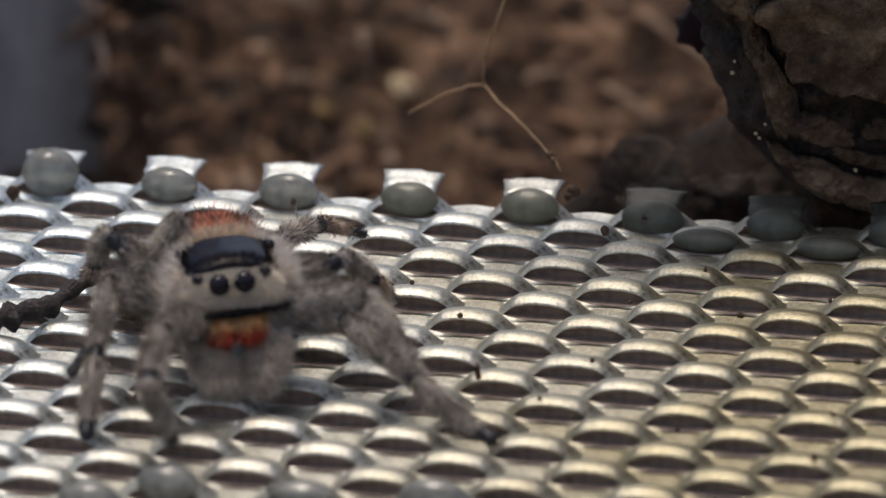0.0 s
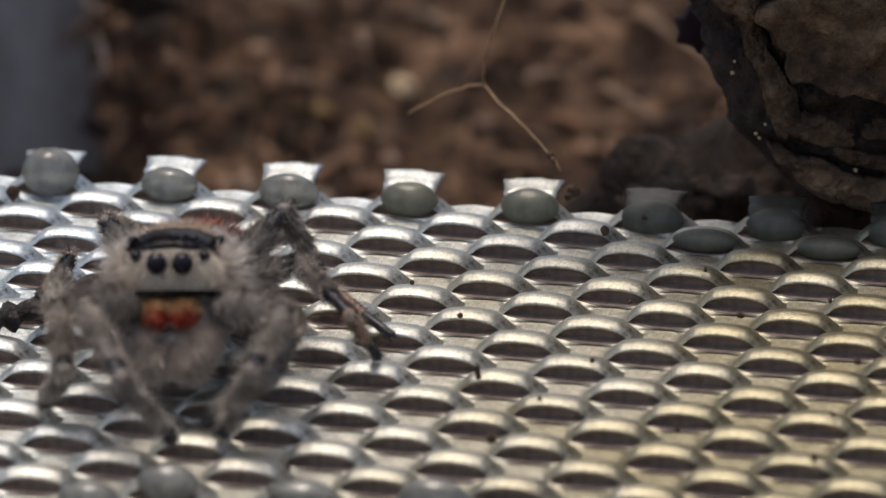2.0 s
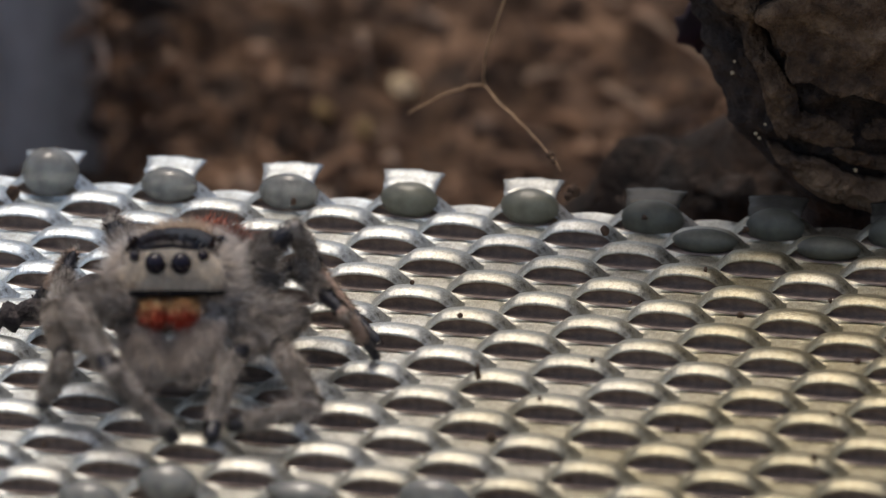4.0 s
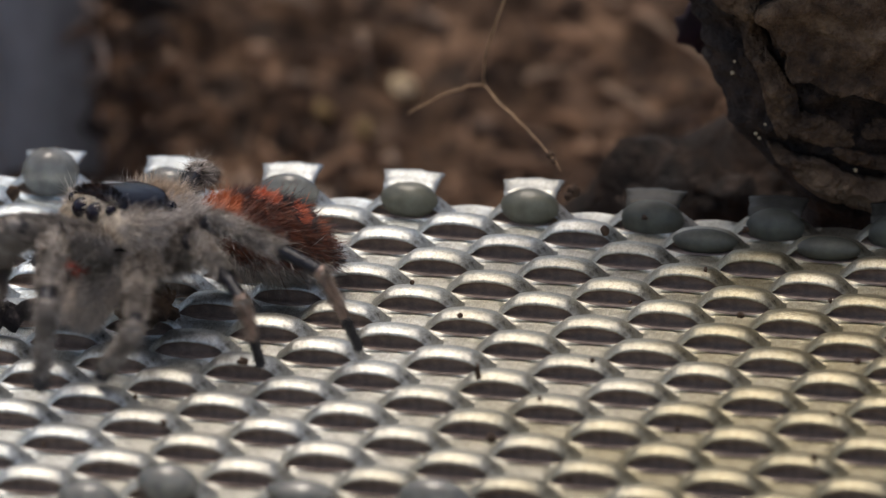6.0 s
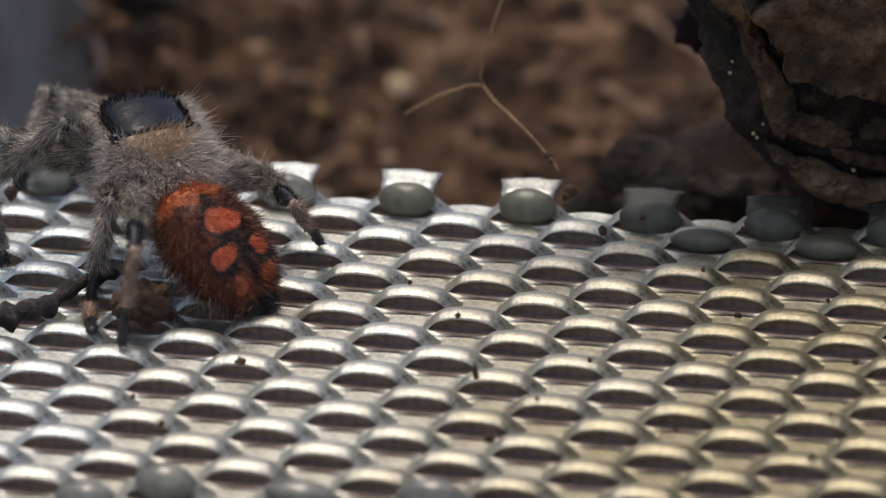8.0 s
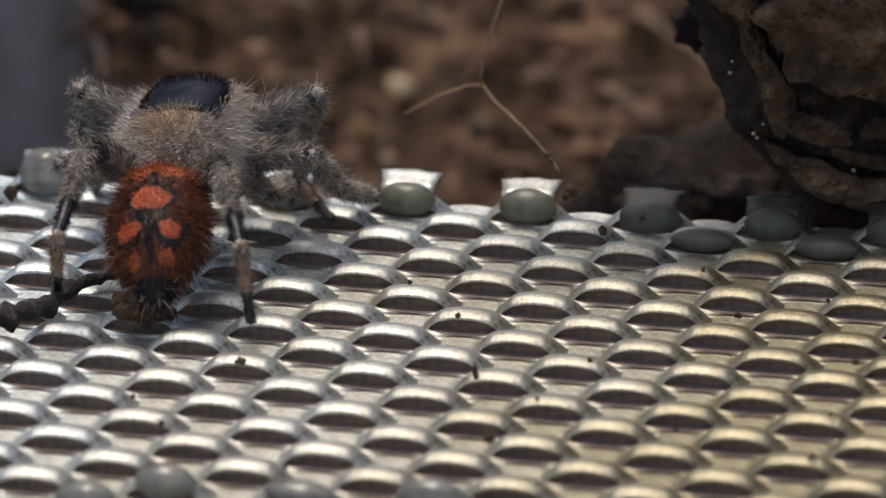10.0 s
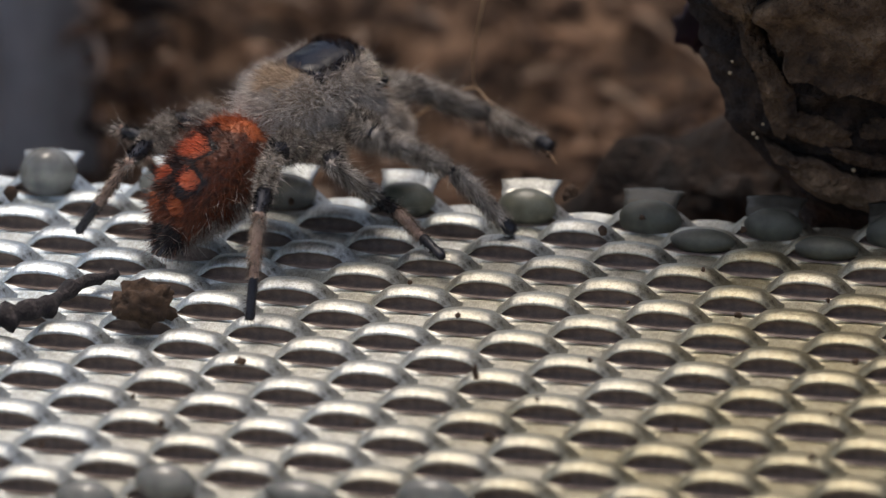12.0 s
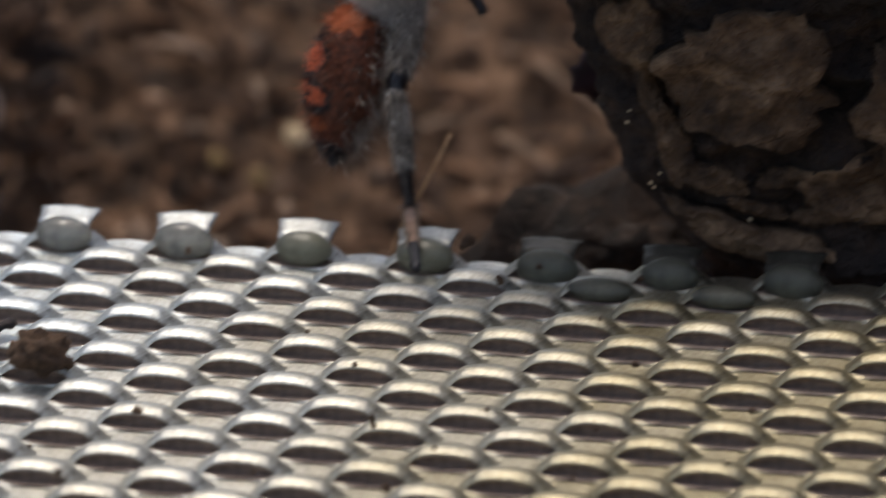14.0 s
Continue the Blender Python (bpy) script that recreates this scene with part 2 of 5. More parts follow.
def build_sheet():
    sheet = tagged(new("metal_sheet"), "silvery pressed metal sheet with staggered raised slots, dusty and scratched", "metal sheet", kind="structure")
    shapes = [slot_mesh(k) for k in range(6)]
    tab, shaded_tab = tab_mesh(METAL), tab_mesh(SHADED_METAL)
    rng = random.Random(4)
    for j in range(-6, 14):
        for i in range(-14, 10):
            x, y = slot_place(i, j)
            if abs(x) > 31 or y < -42 or y > 24:
                continue
            ob = under(new("raised_slot", rng.choice(shapes)), sheet)
            ob.matrix_basis = pose(x * MM, y * MM, BASE * MM, 0, 0, math.degrees(TURN))
            if j == -6:
                ob = under(new("edge_tab", shaded_tab if i >= 3 else tab), sheet)
                ob.matrix_basis = pose(x * MM, y * MM, (BASE + (0.2 if i >= 3 else 0.35)) * MM, rng.uniform(-3, 3), rng.uniform(-3, 3), math.degrees(TURN) + rng.uniform(-3, 3))
    return sheet


def build_beads():
    """Drops of cloudy gel that fill some of the slots."""
    rng = random.Random(8)
    spots = [(k, -6, 1.0) for k in range(-3, 6)] + [(3, -5, 0.8), (4, -5, 0.75), (-7, 9, 0.95), (-8, 10, 1.0), (-6, 9, 0.8), (-5, 9, 1.2)]
    for i, j, k in spots:
        x, y = slot_place(i, j)
        clear = (i, j) == (-2, -6)
        shaded = i >= 3 and j < 0
        bm = bmesh.new()
        bmesh.ops.create_uvsphere(bm, u_segments=28, v_segments=18, radius=1)
        r = rng.uniform(0.95, 1.05) * k
        w, d, h = (1.55, 1.25, 1.4) if clear else (1.6 * r, 0.95, 1.02 * r) if k > 0.85 else (1.7, 0.8, 0.62)
        for v in bm.verts:
            f = 1 + 0.05 * noise.noise(v.co * 1.5 + Vector((i, j, 0)))
            v.co = Vector((v.co.x * w * f, v.co.y * d * f, v.co.z * h * f)) * MM
        me = bpy.data.meshes.new("gel_drop")
        bm.to_mesh(me)
        bm.free()
        me.materials.append(SHADED_GEL if shaded else DULL_GEL if i in (1, 2) else GEL)
        me.polygons.foreach_set("use_smooth", [True] * len(me.polygons))
        ob = new("gel_drop", me)
        ob.matrix_basis = pose(x * MM, (y - 0.55) * MM, (BASE + (0.95 if clear else 0.42 if shaded else 0.7)) * MM, 0, 0, math.degrees(TURN))
        tagged(ob, "large round cloudy drop bulging from a slot of the sheet" if clear else "dark drop muddied by soil in a slot beside the bark" if shaded else "cloudy grey drop filling a slot of the metal sheet", "drop", group="drops in the slots")


build_sheet()
build_beads()


# ---- behind and around the sheet ----
def bank_height(x, y):
    """Height of the soil, in millimetres: flat under the sheet, a loose bank behind it and a higher mound beside it,
    unseen and added to block sky light.
    """
    rise = 0.65 * min(max(0.0, y - 70), 44.0)
    rise = max(rise, 0.9 * min(max(0.0, x - 48), 90.0))
    if y < 66 or y > 140 or abs(x) > 60:
        return -28 + rise
    p = Vector((x, y * 1.6, 3.0))
    return -28 + rise + 2.2 * noise.noise(p * 0.20) + 1.5 * noise.noise(p * 0.42 + Vector((9, 0, 0))) + 0.9 * abs(noise.noise(p * 0.9)) + 0.4 * noise.noise(p * 2.0)


def build_ground():
    """Damp coir soil under the sheet and out to the distance, with a loose bank behind the sheet."""
    verts, faces = [], []
    xs = [-3000, -450, -250, -120] + [-60 + 0.6 * k for k in range(201)] + [75, 95, 120, 138, 250, 450, 3000]
    ys = [-3000, -480, -300, -120, -60, -30, 0, 30, 50] + [64 + 0.5 * k for k in range(80)] + [106, 110, 114, 126, 140, 156, 174, 300, 3000]
    for y in ys:
        for x in xs:
            verts.append((x * MM, y * MM, bank_height(x, y) * MM))
    n = len(xs)
    for r in range(len(ys) - 1):
        for c in range(n - 1):
            a = r * n + c
            faces.append((a, a + 1, a + n + 1, a + n))
    tagged(new("ground", mesh_of("ground", verts, faces, [SOIL])), "brown coir soil rising into a loose bank", "soil", kind="structure")


def build_fibres():
    """Loose coir fibres and flakes lying over the bank."""
    rng = random.Random(11)
    verts, faces = [], []
    for n in range(1750):
        x, y = rng.uniform(-34, 42), rng.uniform(71, 98)
        z = bank_height(x, y) + rng.uniform(-0.2, 0.5)
        if n >= 1500:   # strands that cling to the side of the panel
            x, y, z = -17.5 - 4.0 * rng.random() ** 1.5, rng.uniform(68.6, 70.5), rng.uniform(-30, -6)
        a = rng.gauss(-0.2, 1.0)
        length, r = rng.choice((1.0, 1.6, 2.6, 4.5)), rng.choice((0.12, 0.18, 0.28, 0.42))
        d = Vector((math.cos(a), math.sin(a) * 0.8, math.sin(a) * 0.52))
        bend = Vector((rng.uniform(-1, 1), rng.uniform(-1, 1), rng.uniform(-.3, .8))) * length * 0.18
        pts = [Vector((x, y, z)) + d * length * (k / 4 - 0.5) + bend * math.sin(math.pi * k / 4) for k in range(5)]
        v, f = tube(pts, [r * q for q in (0.4, 0.9, 1, 0.8, 0.3)], 5)
        o = len(verts)
        verts += [p * MM for p in v]
        faces += [tuple(i + o for i in q) for q in f]
    ob = new("coir_fibres", mesh_of("coir_fibres", verts, faces, [FIBRE]))
    tagged(ob, "tangled brown coconut fibres lying over the soil bank", "coir fibre", kind="stuff")


def lump(name, radius, seed, mat, squash=(1, 1, 1), rough=0.35, freq=1.4, subdiv=3):
    """An uneven rounded lump."""
    bm = bmesh.new()
    bmesh.ops.create_icosphere(bm, subdivisions=subdiv, radius=1)
    for v in bm.verts:
        n = v.co.normalized()
        k = 1 + rough * noise.noise(n * freq + Vector((seed, 0, 0))) + rough * 0.5 * noise.noise(n * freq * 3 + Vector((0, seed, 0)))
        v.co = Vector((n.x * squash[0], n.y * squash[1], n.z * squash[2])) * radius * k * MM
    me = bpy.data.meshes.new(name)
    bm.to_mesh(me)
    bm.free()
    me.materials.append(mat)
    me.polygons.foreach_set("use_smooth", [True] * len(me.polygons))
    return new(name, me)


def build_chips():
    for x, y, z, r, s in ((-2.3, 80.4, -20.0, 0.95, 1), (-7.4, 78.9, -21.0, 0.8, 2), (-4.8, 77.8, -21.8, 0.8, 3), (16.6, 79.6, -20.6, 0.7, 4), (-3.6, 83.8, -17.9, 0.9, 5), (9.9, 77.6, -22.0, 0.8, 6)):
        ob = lump("wood_chip", r, s, PALE_CHIP if s == 1 else DULL_CHIP if s < 4 else SOIL, (1, 0.8, 0.7), 0.4)
        ob.matrix_basis = pose(x * MM, y * MM, z * MM, 20 * s, 30, 40 * s)
        tagged(ob, "small pale tan wood chip lying in the coir bank", "wood chip", group="chips in the soil bank")


def build_panel():
    bm = bmesh.new()
    bmesh.ops.create_cube(bm, size=1)
    for v in bm.verts:
        v.co = Vector((v.co.x * 60, v.co.y * 14, v.co.z * 90)) * MM
    bmesh.ops.bevel(bm, geom=bm.edges[:], offset=6 * MM, segments=12, affect="EDGES")
    me = bpy.data.meshes.new("side_panel")
    bm.to_mesh(me)
    bm.free()
    me.materials.append(PANEL)
    ob = new("side_panel", me)
    ob.matrix_basis = pose(-51.2 * MM, 77 * MM, 16 * MM, 0, 0, -4)
    tagged(ob, "plain blue-grey plastic panel standing behind the soil", "panel", kind="structure")


def bark_face(x, z):
    """The bark's front, in millimetres: y for a place x, z."""
    p = Vector((x, z, 1.0))
    ridge = abs(noise.noise(Vector((x * 0.13 + z * 0.12, z * 0.26 - x * 0.06, 2))))
    # The unseen part above z 14 leans out, added to shade the sheet's corner.
    y = 9.0 - 0.2177 * x - 0.13 * max(0, z - 2) - 0.55 * max(0, z - 14)
    return y - 1.4 * noise.noise(p * 0.12) + 2.8 * ridge - 0.9 * noise.noise(Vector((x * 0.35 + z * 0.25, z * 0.7 - x * 0.2, 4))) - 0.5 * noise.noise(p * 1.3) - 0.2 * noise.noise(p * 3.5)


def bark_edge(z):
    """Where the bark ends on its free side."""
    base = 18.6 - 0.95 * min(z, 3.6) if z > 0 else 18.6
    base -= 0.31 * max(0.0, z - 3.6) + 1.0 * max(0.0, z - 14)
    return base + 0.7 * noise.noise(Vector((z * 0.5, 5, 5))) + 0.35 * noise.noise(Vector((z * 1.6, 1, 5)))


def bark_plate(cx, cz, rx, rz, turn, seed, lift):
    """A flake of bark, uneven in outline, lifted off the face."""
    verts, faces = [], []
    rings, seg = 9, 48
    ca, sa = math.cos(turn), math.sin(turn)
    for low in (0, 1):
        for r in range(rings + 1):
            for s in range(seg):
                f = 2 * math.pi * s / seg
                k = r / rings * (1 + 0.5 * noise.noise(Vector((math.cos(f) * 1.3, math.sin(f) * 1.3, seed))) + 0.25 * noise.noise(Vector((math.cos(f) * 3.5, math.sin(f) * 3.5, seed))) + 0.12 * noise.noise(Vector((math.cos(f) * 9, math.sin(f) * 9, seed))))
                a, b = math.cos(f) * rx * k, math.sin(f) * rz * k
                x, z = cx + a * ca - b * sa, cz + a * sa + b * ca
                y = bark_face(cx, cz) * 0.5 + bark_face(x, z) * 0.5 - lift + (0.9 + 0.5 * k if low else 0.25 * k * k)
                y += 0.4 * noise.noise(Vector((x * 0.7, z * 1.0, seed))) + 0.22 * noise.noise(Vector((x * 2.2, z * 3.2, seed))) + 0.1 * noise.noise(Vector((x * 6, z * 8, seed)))
                verts.append(Vector((x, y, z)) * MM)
    m = (rings + 1) * seg
    for r in range(rings):
        for s in range(seg):
            i, j = r * seg + s, r * seg + (s + 1) % seg
            faces += [(i, j, j + seg, i + seg), (i + m, i + seg + m, j + seg + m, j + m)]
    for s in range(seg):
        i, j = rings * seg + s, rings * seg + (s + 1) % seg
        faces.append((i, j, j + m, i + m))
    return mesh_of("bark_flake", verts, faces, [BARK_PLATE])


def build_bark():
    """A slab of dark layered bark with lifted plates, leaning over the sheet's far corner."""
    bark = tagged(new("bark_slab"), "dark rugged bark slab with flaking brown plates, leaning over the metal sheet's edge", "bark")
    verts, faces = [], []
    nu, nv = 150, 140
    for b in range(nv + 1):
        for a in range(nu + 1):
            u, v = a / nu, b / nv
            z = -28 + 26 * (v / 0.25) if v < 0.25 else -2 + (27 - 6 * min(1, 3 * u) + 2.0 * noise.noise(Vector((u * 9, 0, 3))) + 1.2 * noise.noise(Vector((u * 31, 0, 3)))) * (v - 0.25) / 0.75
            left = bark_edge(z)
            x = left + (62 - left) * u ** 1.3
            verts.append(Vector((x, bark_face(x, z) + 3.0 * (1 - u) ** 14 + (0.8 if z < -1.0 else 0), z)) * MM)
    n = nu + 1
    for r in range(nv):
        for c in range(nu):
            i = r * n + c
            faces.append((i, i + 1, i + n + 1, i + n))
    body = under(new("bark_body", mesh_of("bark_body", verts, faces, [BARK])), bark)
    solid = body.modifiers.new("thick", "SOLIDIFY")
    solid.thickness, solid.offset = 5 * MM, -1
    plates = [(21.8, 10.2, 4.6, 3.4, -0.15), (27.5, 4.6, 3.6, 2.1, 0.25), (20.6, 1.7, 3.0, 0.75, -0.5), (30.5, 9.0, 3.6, 3.4, 0.1), (15.6, 12.6, 1.4, 2.4, 0.3),
              (36.0, 5.5, 4.0, 3.0, 0.1), (38.0, 10.5, 3.5, 3.0, 0.2), (17.6, 6.4, 0.9, 2.2, 0.35), (23.6, 1.0, 2.4, 0.6, -0.15), (19.8, 4.6, 1.8, 0.7, -0.35),
              (23.5, 4.6, 1.6, 0.6, -0.1), (18.4, 2.6, 1.3, 0.45, -0.6), (16.2, 9.6, 0.6, 1.6, 0.3), (25.2, 2.6, 1.5, 0.5, 0.2), (22.0, 3.0, 1.6, 0.4, -0.3), (17.6, 10.2, 0.5, 1.8, 0.25)]
    for k, (cx, cz, rx, rz, turn) in enumerate(plates):
        under(new("bark_flake", bark_plate(cx, cz, rx, rz, turn, 3.1 * k, 0.9 if rx > 2 else 0.55)), bark)
    rng = random.Random(21)
    for x, z in ((15.3, 8.4), (15.2, 7.6), (16.4, 4.4), (16.6, 4.0), (16.9, 4.9), (19.4, 4.2), (21.6, 2.4), (25.0, 13.0)):
        s = lump("pale_speck", rng.uniform(0.07, 0.14), x, PALE_CHIP, (1, 1, 1), 0.3, 1.4, 1)
        s.matrix_basis = pose(x * MM, (bark_face(x, z) - 0.15) * MM, z * MM)
        under(s, bark)
    return bark


def build_shade_lump():
    """An added lump in rough pieces, dark for the shaded soil behind the bark."""
    dark_lump = tagged(new("shade_lump"), "dark decayed stump of wood on the soil behind the bark", "wood")
    under(lump("shade_lump_body", 5.0, 7, SHADED_SOIL, (2.05, 0.8, 2.7), 0.4, 1.6, 4), dark_lump)
    for k, (x, y, z, r) in enumerate(((-5.2, -2.4, 8.5, 1.9), (-1.0, -3.2, 10.0, 2.3), (3.6, -3.0, 9.2, 2.0), (-3.4, -3.4, 5.0, 1.7), (1.8, -3.8, 6.0, 2.0))):
        piece = under(lump("shade_lump_piece", r, 3.3 * k, SHADED_SOIL, (1.2, 0.55, 0.7), 0.6, 2.2, 3), dark_lump)
        piece.matrix_basis = pose(x * MM, y * MM, z * MM, 20 * k, 15 - 9 * k, 30 * k)
    dark_lump.matrix_basis = pose(17.3 * MM, 25 * MM, -16.0 * MM, 0, 4, -12)


def build_petal():
    ob = lump("dried_petal", 1.0, 4, PETAL, (1.15, 0.25, 1.5), 0.5, 1.8)
    ob.matrix_basis = pose(13.9 * MM, 15.3 * MM, 6.7 * MM, 10, 0, 12)
    tagged(ob, "shrivelled dark purple petal caught on the bark's edge", "petal")


def build_rootlet():
    """A thin forked rootlet that leans on the sheet's edge."""
    root = tagged(new("rootlet"), "thin tan forked rootlet leaning on the metal sheet's edge", "rootlet")
    arms = {"stem": [(4.4, 15.5, 11.4), (3.55, 15, 8.55), (2.96, 15, 6.81), (2.46, 15, 5.38), (2.29, 15, 4.1), (2.35, 15, 3.61)],
            "side_branch": [(2.35, 15, 3.61), (1.47, 15, 3.53), (0.31, 15, 3.17), (-0.76, 15, 2.6), (-1.83, 15, 1.98)],
            "lower_branch": [(2.35, 15, 3.61), (3.03, 13.6, 3.22), (4.08, 11.7, 2.78), (5.13, 9.8, 2.27), (5.88, 8.2, 1.88), (6.27, 7.4, 1.45)]}
    for name, line in arms.items():
        pts = [Vector(p) for p in line]
        fine = []
        for a, b in zip(pts, pts[1:]):
            fine += [a.lerp(b, k / 3) + Vector((noise.noise(a * 3 + Vector((k, 0, 0))), 0, noise.noise(b * 3 + Vector((k, 2, 0))))) * 0.08 for k in range(3)]
        fine.append(pts[-1])
        fine[0] = pts[0]
        v, f = tube(fine, [(0.055 if name == "lower_branch" else 0.075) - 0.02 * k / len(fine) for k in range(len(fine))], 6)
        under(new(name, mesh_of(name, [p * MM for p in v], f, [ROOTLET])), root)
    for x, y, z, r in ((5.0, 10.0, 2.25, 0.12), (5.75, 8.5, 1.95, 0.2), (5.95, 8.1, 1.75, 0.16), (4.0, 11.9, 2.75, 0.1)):
        s = lump("soil_speck", r, x, CRUMB, (1, 1, 1), 0.4, 1.6, 2)
        s.matrix_basis = pose(x * MM, y * MM, z * MM)
        under(s, root)
    return root


def build_straws():
    """Dry pale stems lying on the bank."""
    rng = random.Random(3)
    for a, b in (((10.1, 80.1, -19.9), (13.9, 77.3, -21.7)), ((12.5, 84.7, -16.8), (14.9, 83.0, -18.0)), ((5.2, 80.5, -19.6), (8.2, 80.8, -19.4)), ((14.9, 83.4, -17.8), (19.6, 79.2, -20.5)), ((18.2, 81.1, -19.3), (20.2, 79.9, -20.0))):
        a, b = Vector(a), Vector(b)
        pts = [a.lerp(b, k / 6) + Vector((0, 0, 0.25 * math.sin(math.pi * k / 6) + rng.uniform(-.05, .05))) for k in range(7)]
        v, f = tube(pts, [0.1, 0.17, 0.2, 0.2, 0.19, 0.15, 0.09], 7)
        tagged(new("straw", mesh_of("straw", [p * MM for p in v], f, [STRAW])), "thin dry pale brown stem lying on the coir bank", "straw", group="straws on the bank")


def build_litter():
    """Crumbs, a twig and grit lying on the sheet."""
    crumb = lump("soil_crumb", 1.14, 2.2, CRUMB, (1.25, 0.8, 0.85), 0.55, 2.2, 4)
    crumb.matrix_basis = pose(-15.0 * MM, -10.0 * MM, 1.15 * MM, 0, 8, 10)
    tagged(crumb, "crumbly dark brown lump of soil lying on the metal sheet", "soil crumb")
    pts = [Vector(p) for p in ((-27.0, -13.2, 1.1), (-22.6, -11.9, 1.1), (-21.0, -10.9, 1.25), (-19.9, -9.9, 1.0), (-18.8, -7.8, 1.2), (-17.7, -6.4, 1.15), (-16.5, -5.6, 1.1))]
    fine = []
    for a, b in zip(pts, pts[1:]):
        fine += [a.lerp(b, k / 4) + Vector((noise.noise(a + Vector((k * .7, 0, 0))), noise.noise(a + Vector((0, k * .7, 0))), noise.noise(b + Vector((k, 2, 0))))) * 0.16 for k in range(4)]
    fine.append(pts[-1])
    v, f = tube(fine, [(0.74 - 0.54 * k / len(fine)) * (1 + 0.9 * noise.noise(Vector((k * 0.9, 3, 1))) + 0.3 * noise.noise(Vector((k * 2.3, 7, 1)))) for k in range(len(fine))], 9)
    tagged(new("twig", mesh_of("twig", [p * MM for p in v], f, [TWIG])), "thin dark weathered twig lying on the metal sheet", "twig")
    rng = random.Random(5)
    for x, y, r, tall in ((1.6, -19.0, 0.17, 2.6), (2.2, -27.4, 0.26, 1.1), (14.9, -11.7, 0.2, 1.0), (17.6, -30.4, 0.2, 1.3), (8.4, 0.4, 0.3, 0.9), (-10.0, -16.9, 0.28, 0.8),
                          (20.4, -18.1, 0.22, 0.8), (-7.8, 5.4, 0.2, 1.1), (-15.2, -21.2, 0.15, 1), (-13.7, -24.7, 0.17, 1.2), (11.2, -26.4, 0.15, 1), (0.8, -11.1, 0.15, 1),
                          (15.7, 0.3, 0.18, 1), (10.5, 2.3, 0.16, 1), (6.9, 6.2, 0.35, 1.1), (6.6, 5.6, 0.25, 0.9), (-22.6, 7.2, 0.35, 1.2), (4.6, -22.3, 0.14, 1.0), (7.3, -17.4, 0.13, 1.1), (12.6, -20.2, 0.12, 1.0), (-4.2, -25.0, 0.14, 1.0), (-7.6, -30.4, 0.16, 1.1), (-19.4, -27.2, 0.15, 1.0),
                          (18.8, -24.8, 0.13, 1.0), (5.8, -32.6, 0.16, 1.2), (-1.6, -6.4, 0.13, 1.0), (13.4, -5.2, 0.14, 0.9), (19.5, -9.8, 0.13, 1.1), (9.4, -9.6, 0.12, 1.0)):
        ob = lump("grit_grain", r, x, CRUMB, (1, 0.8, tall), 0.45, 1.7, 2)
        ob.matrix_basis = pose(x * MM, y * MM, (0.62 + r * 0.4 * tall) * MM, 0, rng.uniform(-15, 15), rng.uniform(0, 180))
        tagged(ob, "tiny dark brown grain of soil on the metal sheet", "grit", group="grit on the sheet")


build_ground()
build_fibres()
build_chips()
build_panel()
build_bark()
build_shade_lump()
build_petal()
rootlet = build_rootlet()
build_straws()
build_litter()


# ---- the jumping spider ----
def loft(stations, sides=28, power=1.0):
    """Rings along y: (y, half width, top, bottom). Returns verts, faces, and samples of point and normal."""
    verts, faces = [], []
    for y, w, zt, zb in stations:
        mid, h = (zt + zb) / 2, (zt - zb) / 2
        for s in range(sides):
            f = 2 * math.pi * s / sides
            c, q = math.cos(f), math.sin(f)
            verts.append(Vector((w * math.copysign(abs(c) ** power, c), y, mid + h * math.copysign(abs(q) ** power, q))))
    n = len(stations)
    for k in range(n - 1):
        for s in range(sides):
            i, j = k * sides + s, k * sides + (s + 1) % sides
            faces.append((i, j, j + sides, i + sides))
    faces.append(tuple(range(sides))[::-1])
    faces.append(tuple(range((n - 1) * sides, n * sides)))
    if stations[-1][0] > stations[0][0]:
        faces = [f[::-1] for f in faces]
    return verts, faces


def smooth_stations(rows, steps=4):
    """More rings between the given ones, along a smooth curve."""
    out = []
    for k in range(len(rows) - 1):
        p0, p1, p2, p3 = rows[max(0, k - 1)], rows[k], rows[k + 1], rows[min(len(rows) - 1, k + 2)]
        for s in range(steps):
            t = s / steps
            out.append(tuple(0.5 * (2 * b + (c - a) * t + (2 * a - 5 * b + 4 * c - d) * t * t + (3 * b - a - 3 * c + d) * t ** 3)
                             for a, b, c, d in zip(p0, p1, p2, p3)))
    out.append(rows[-1])
    return out


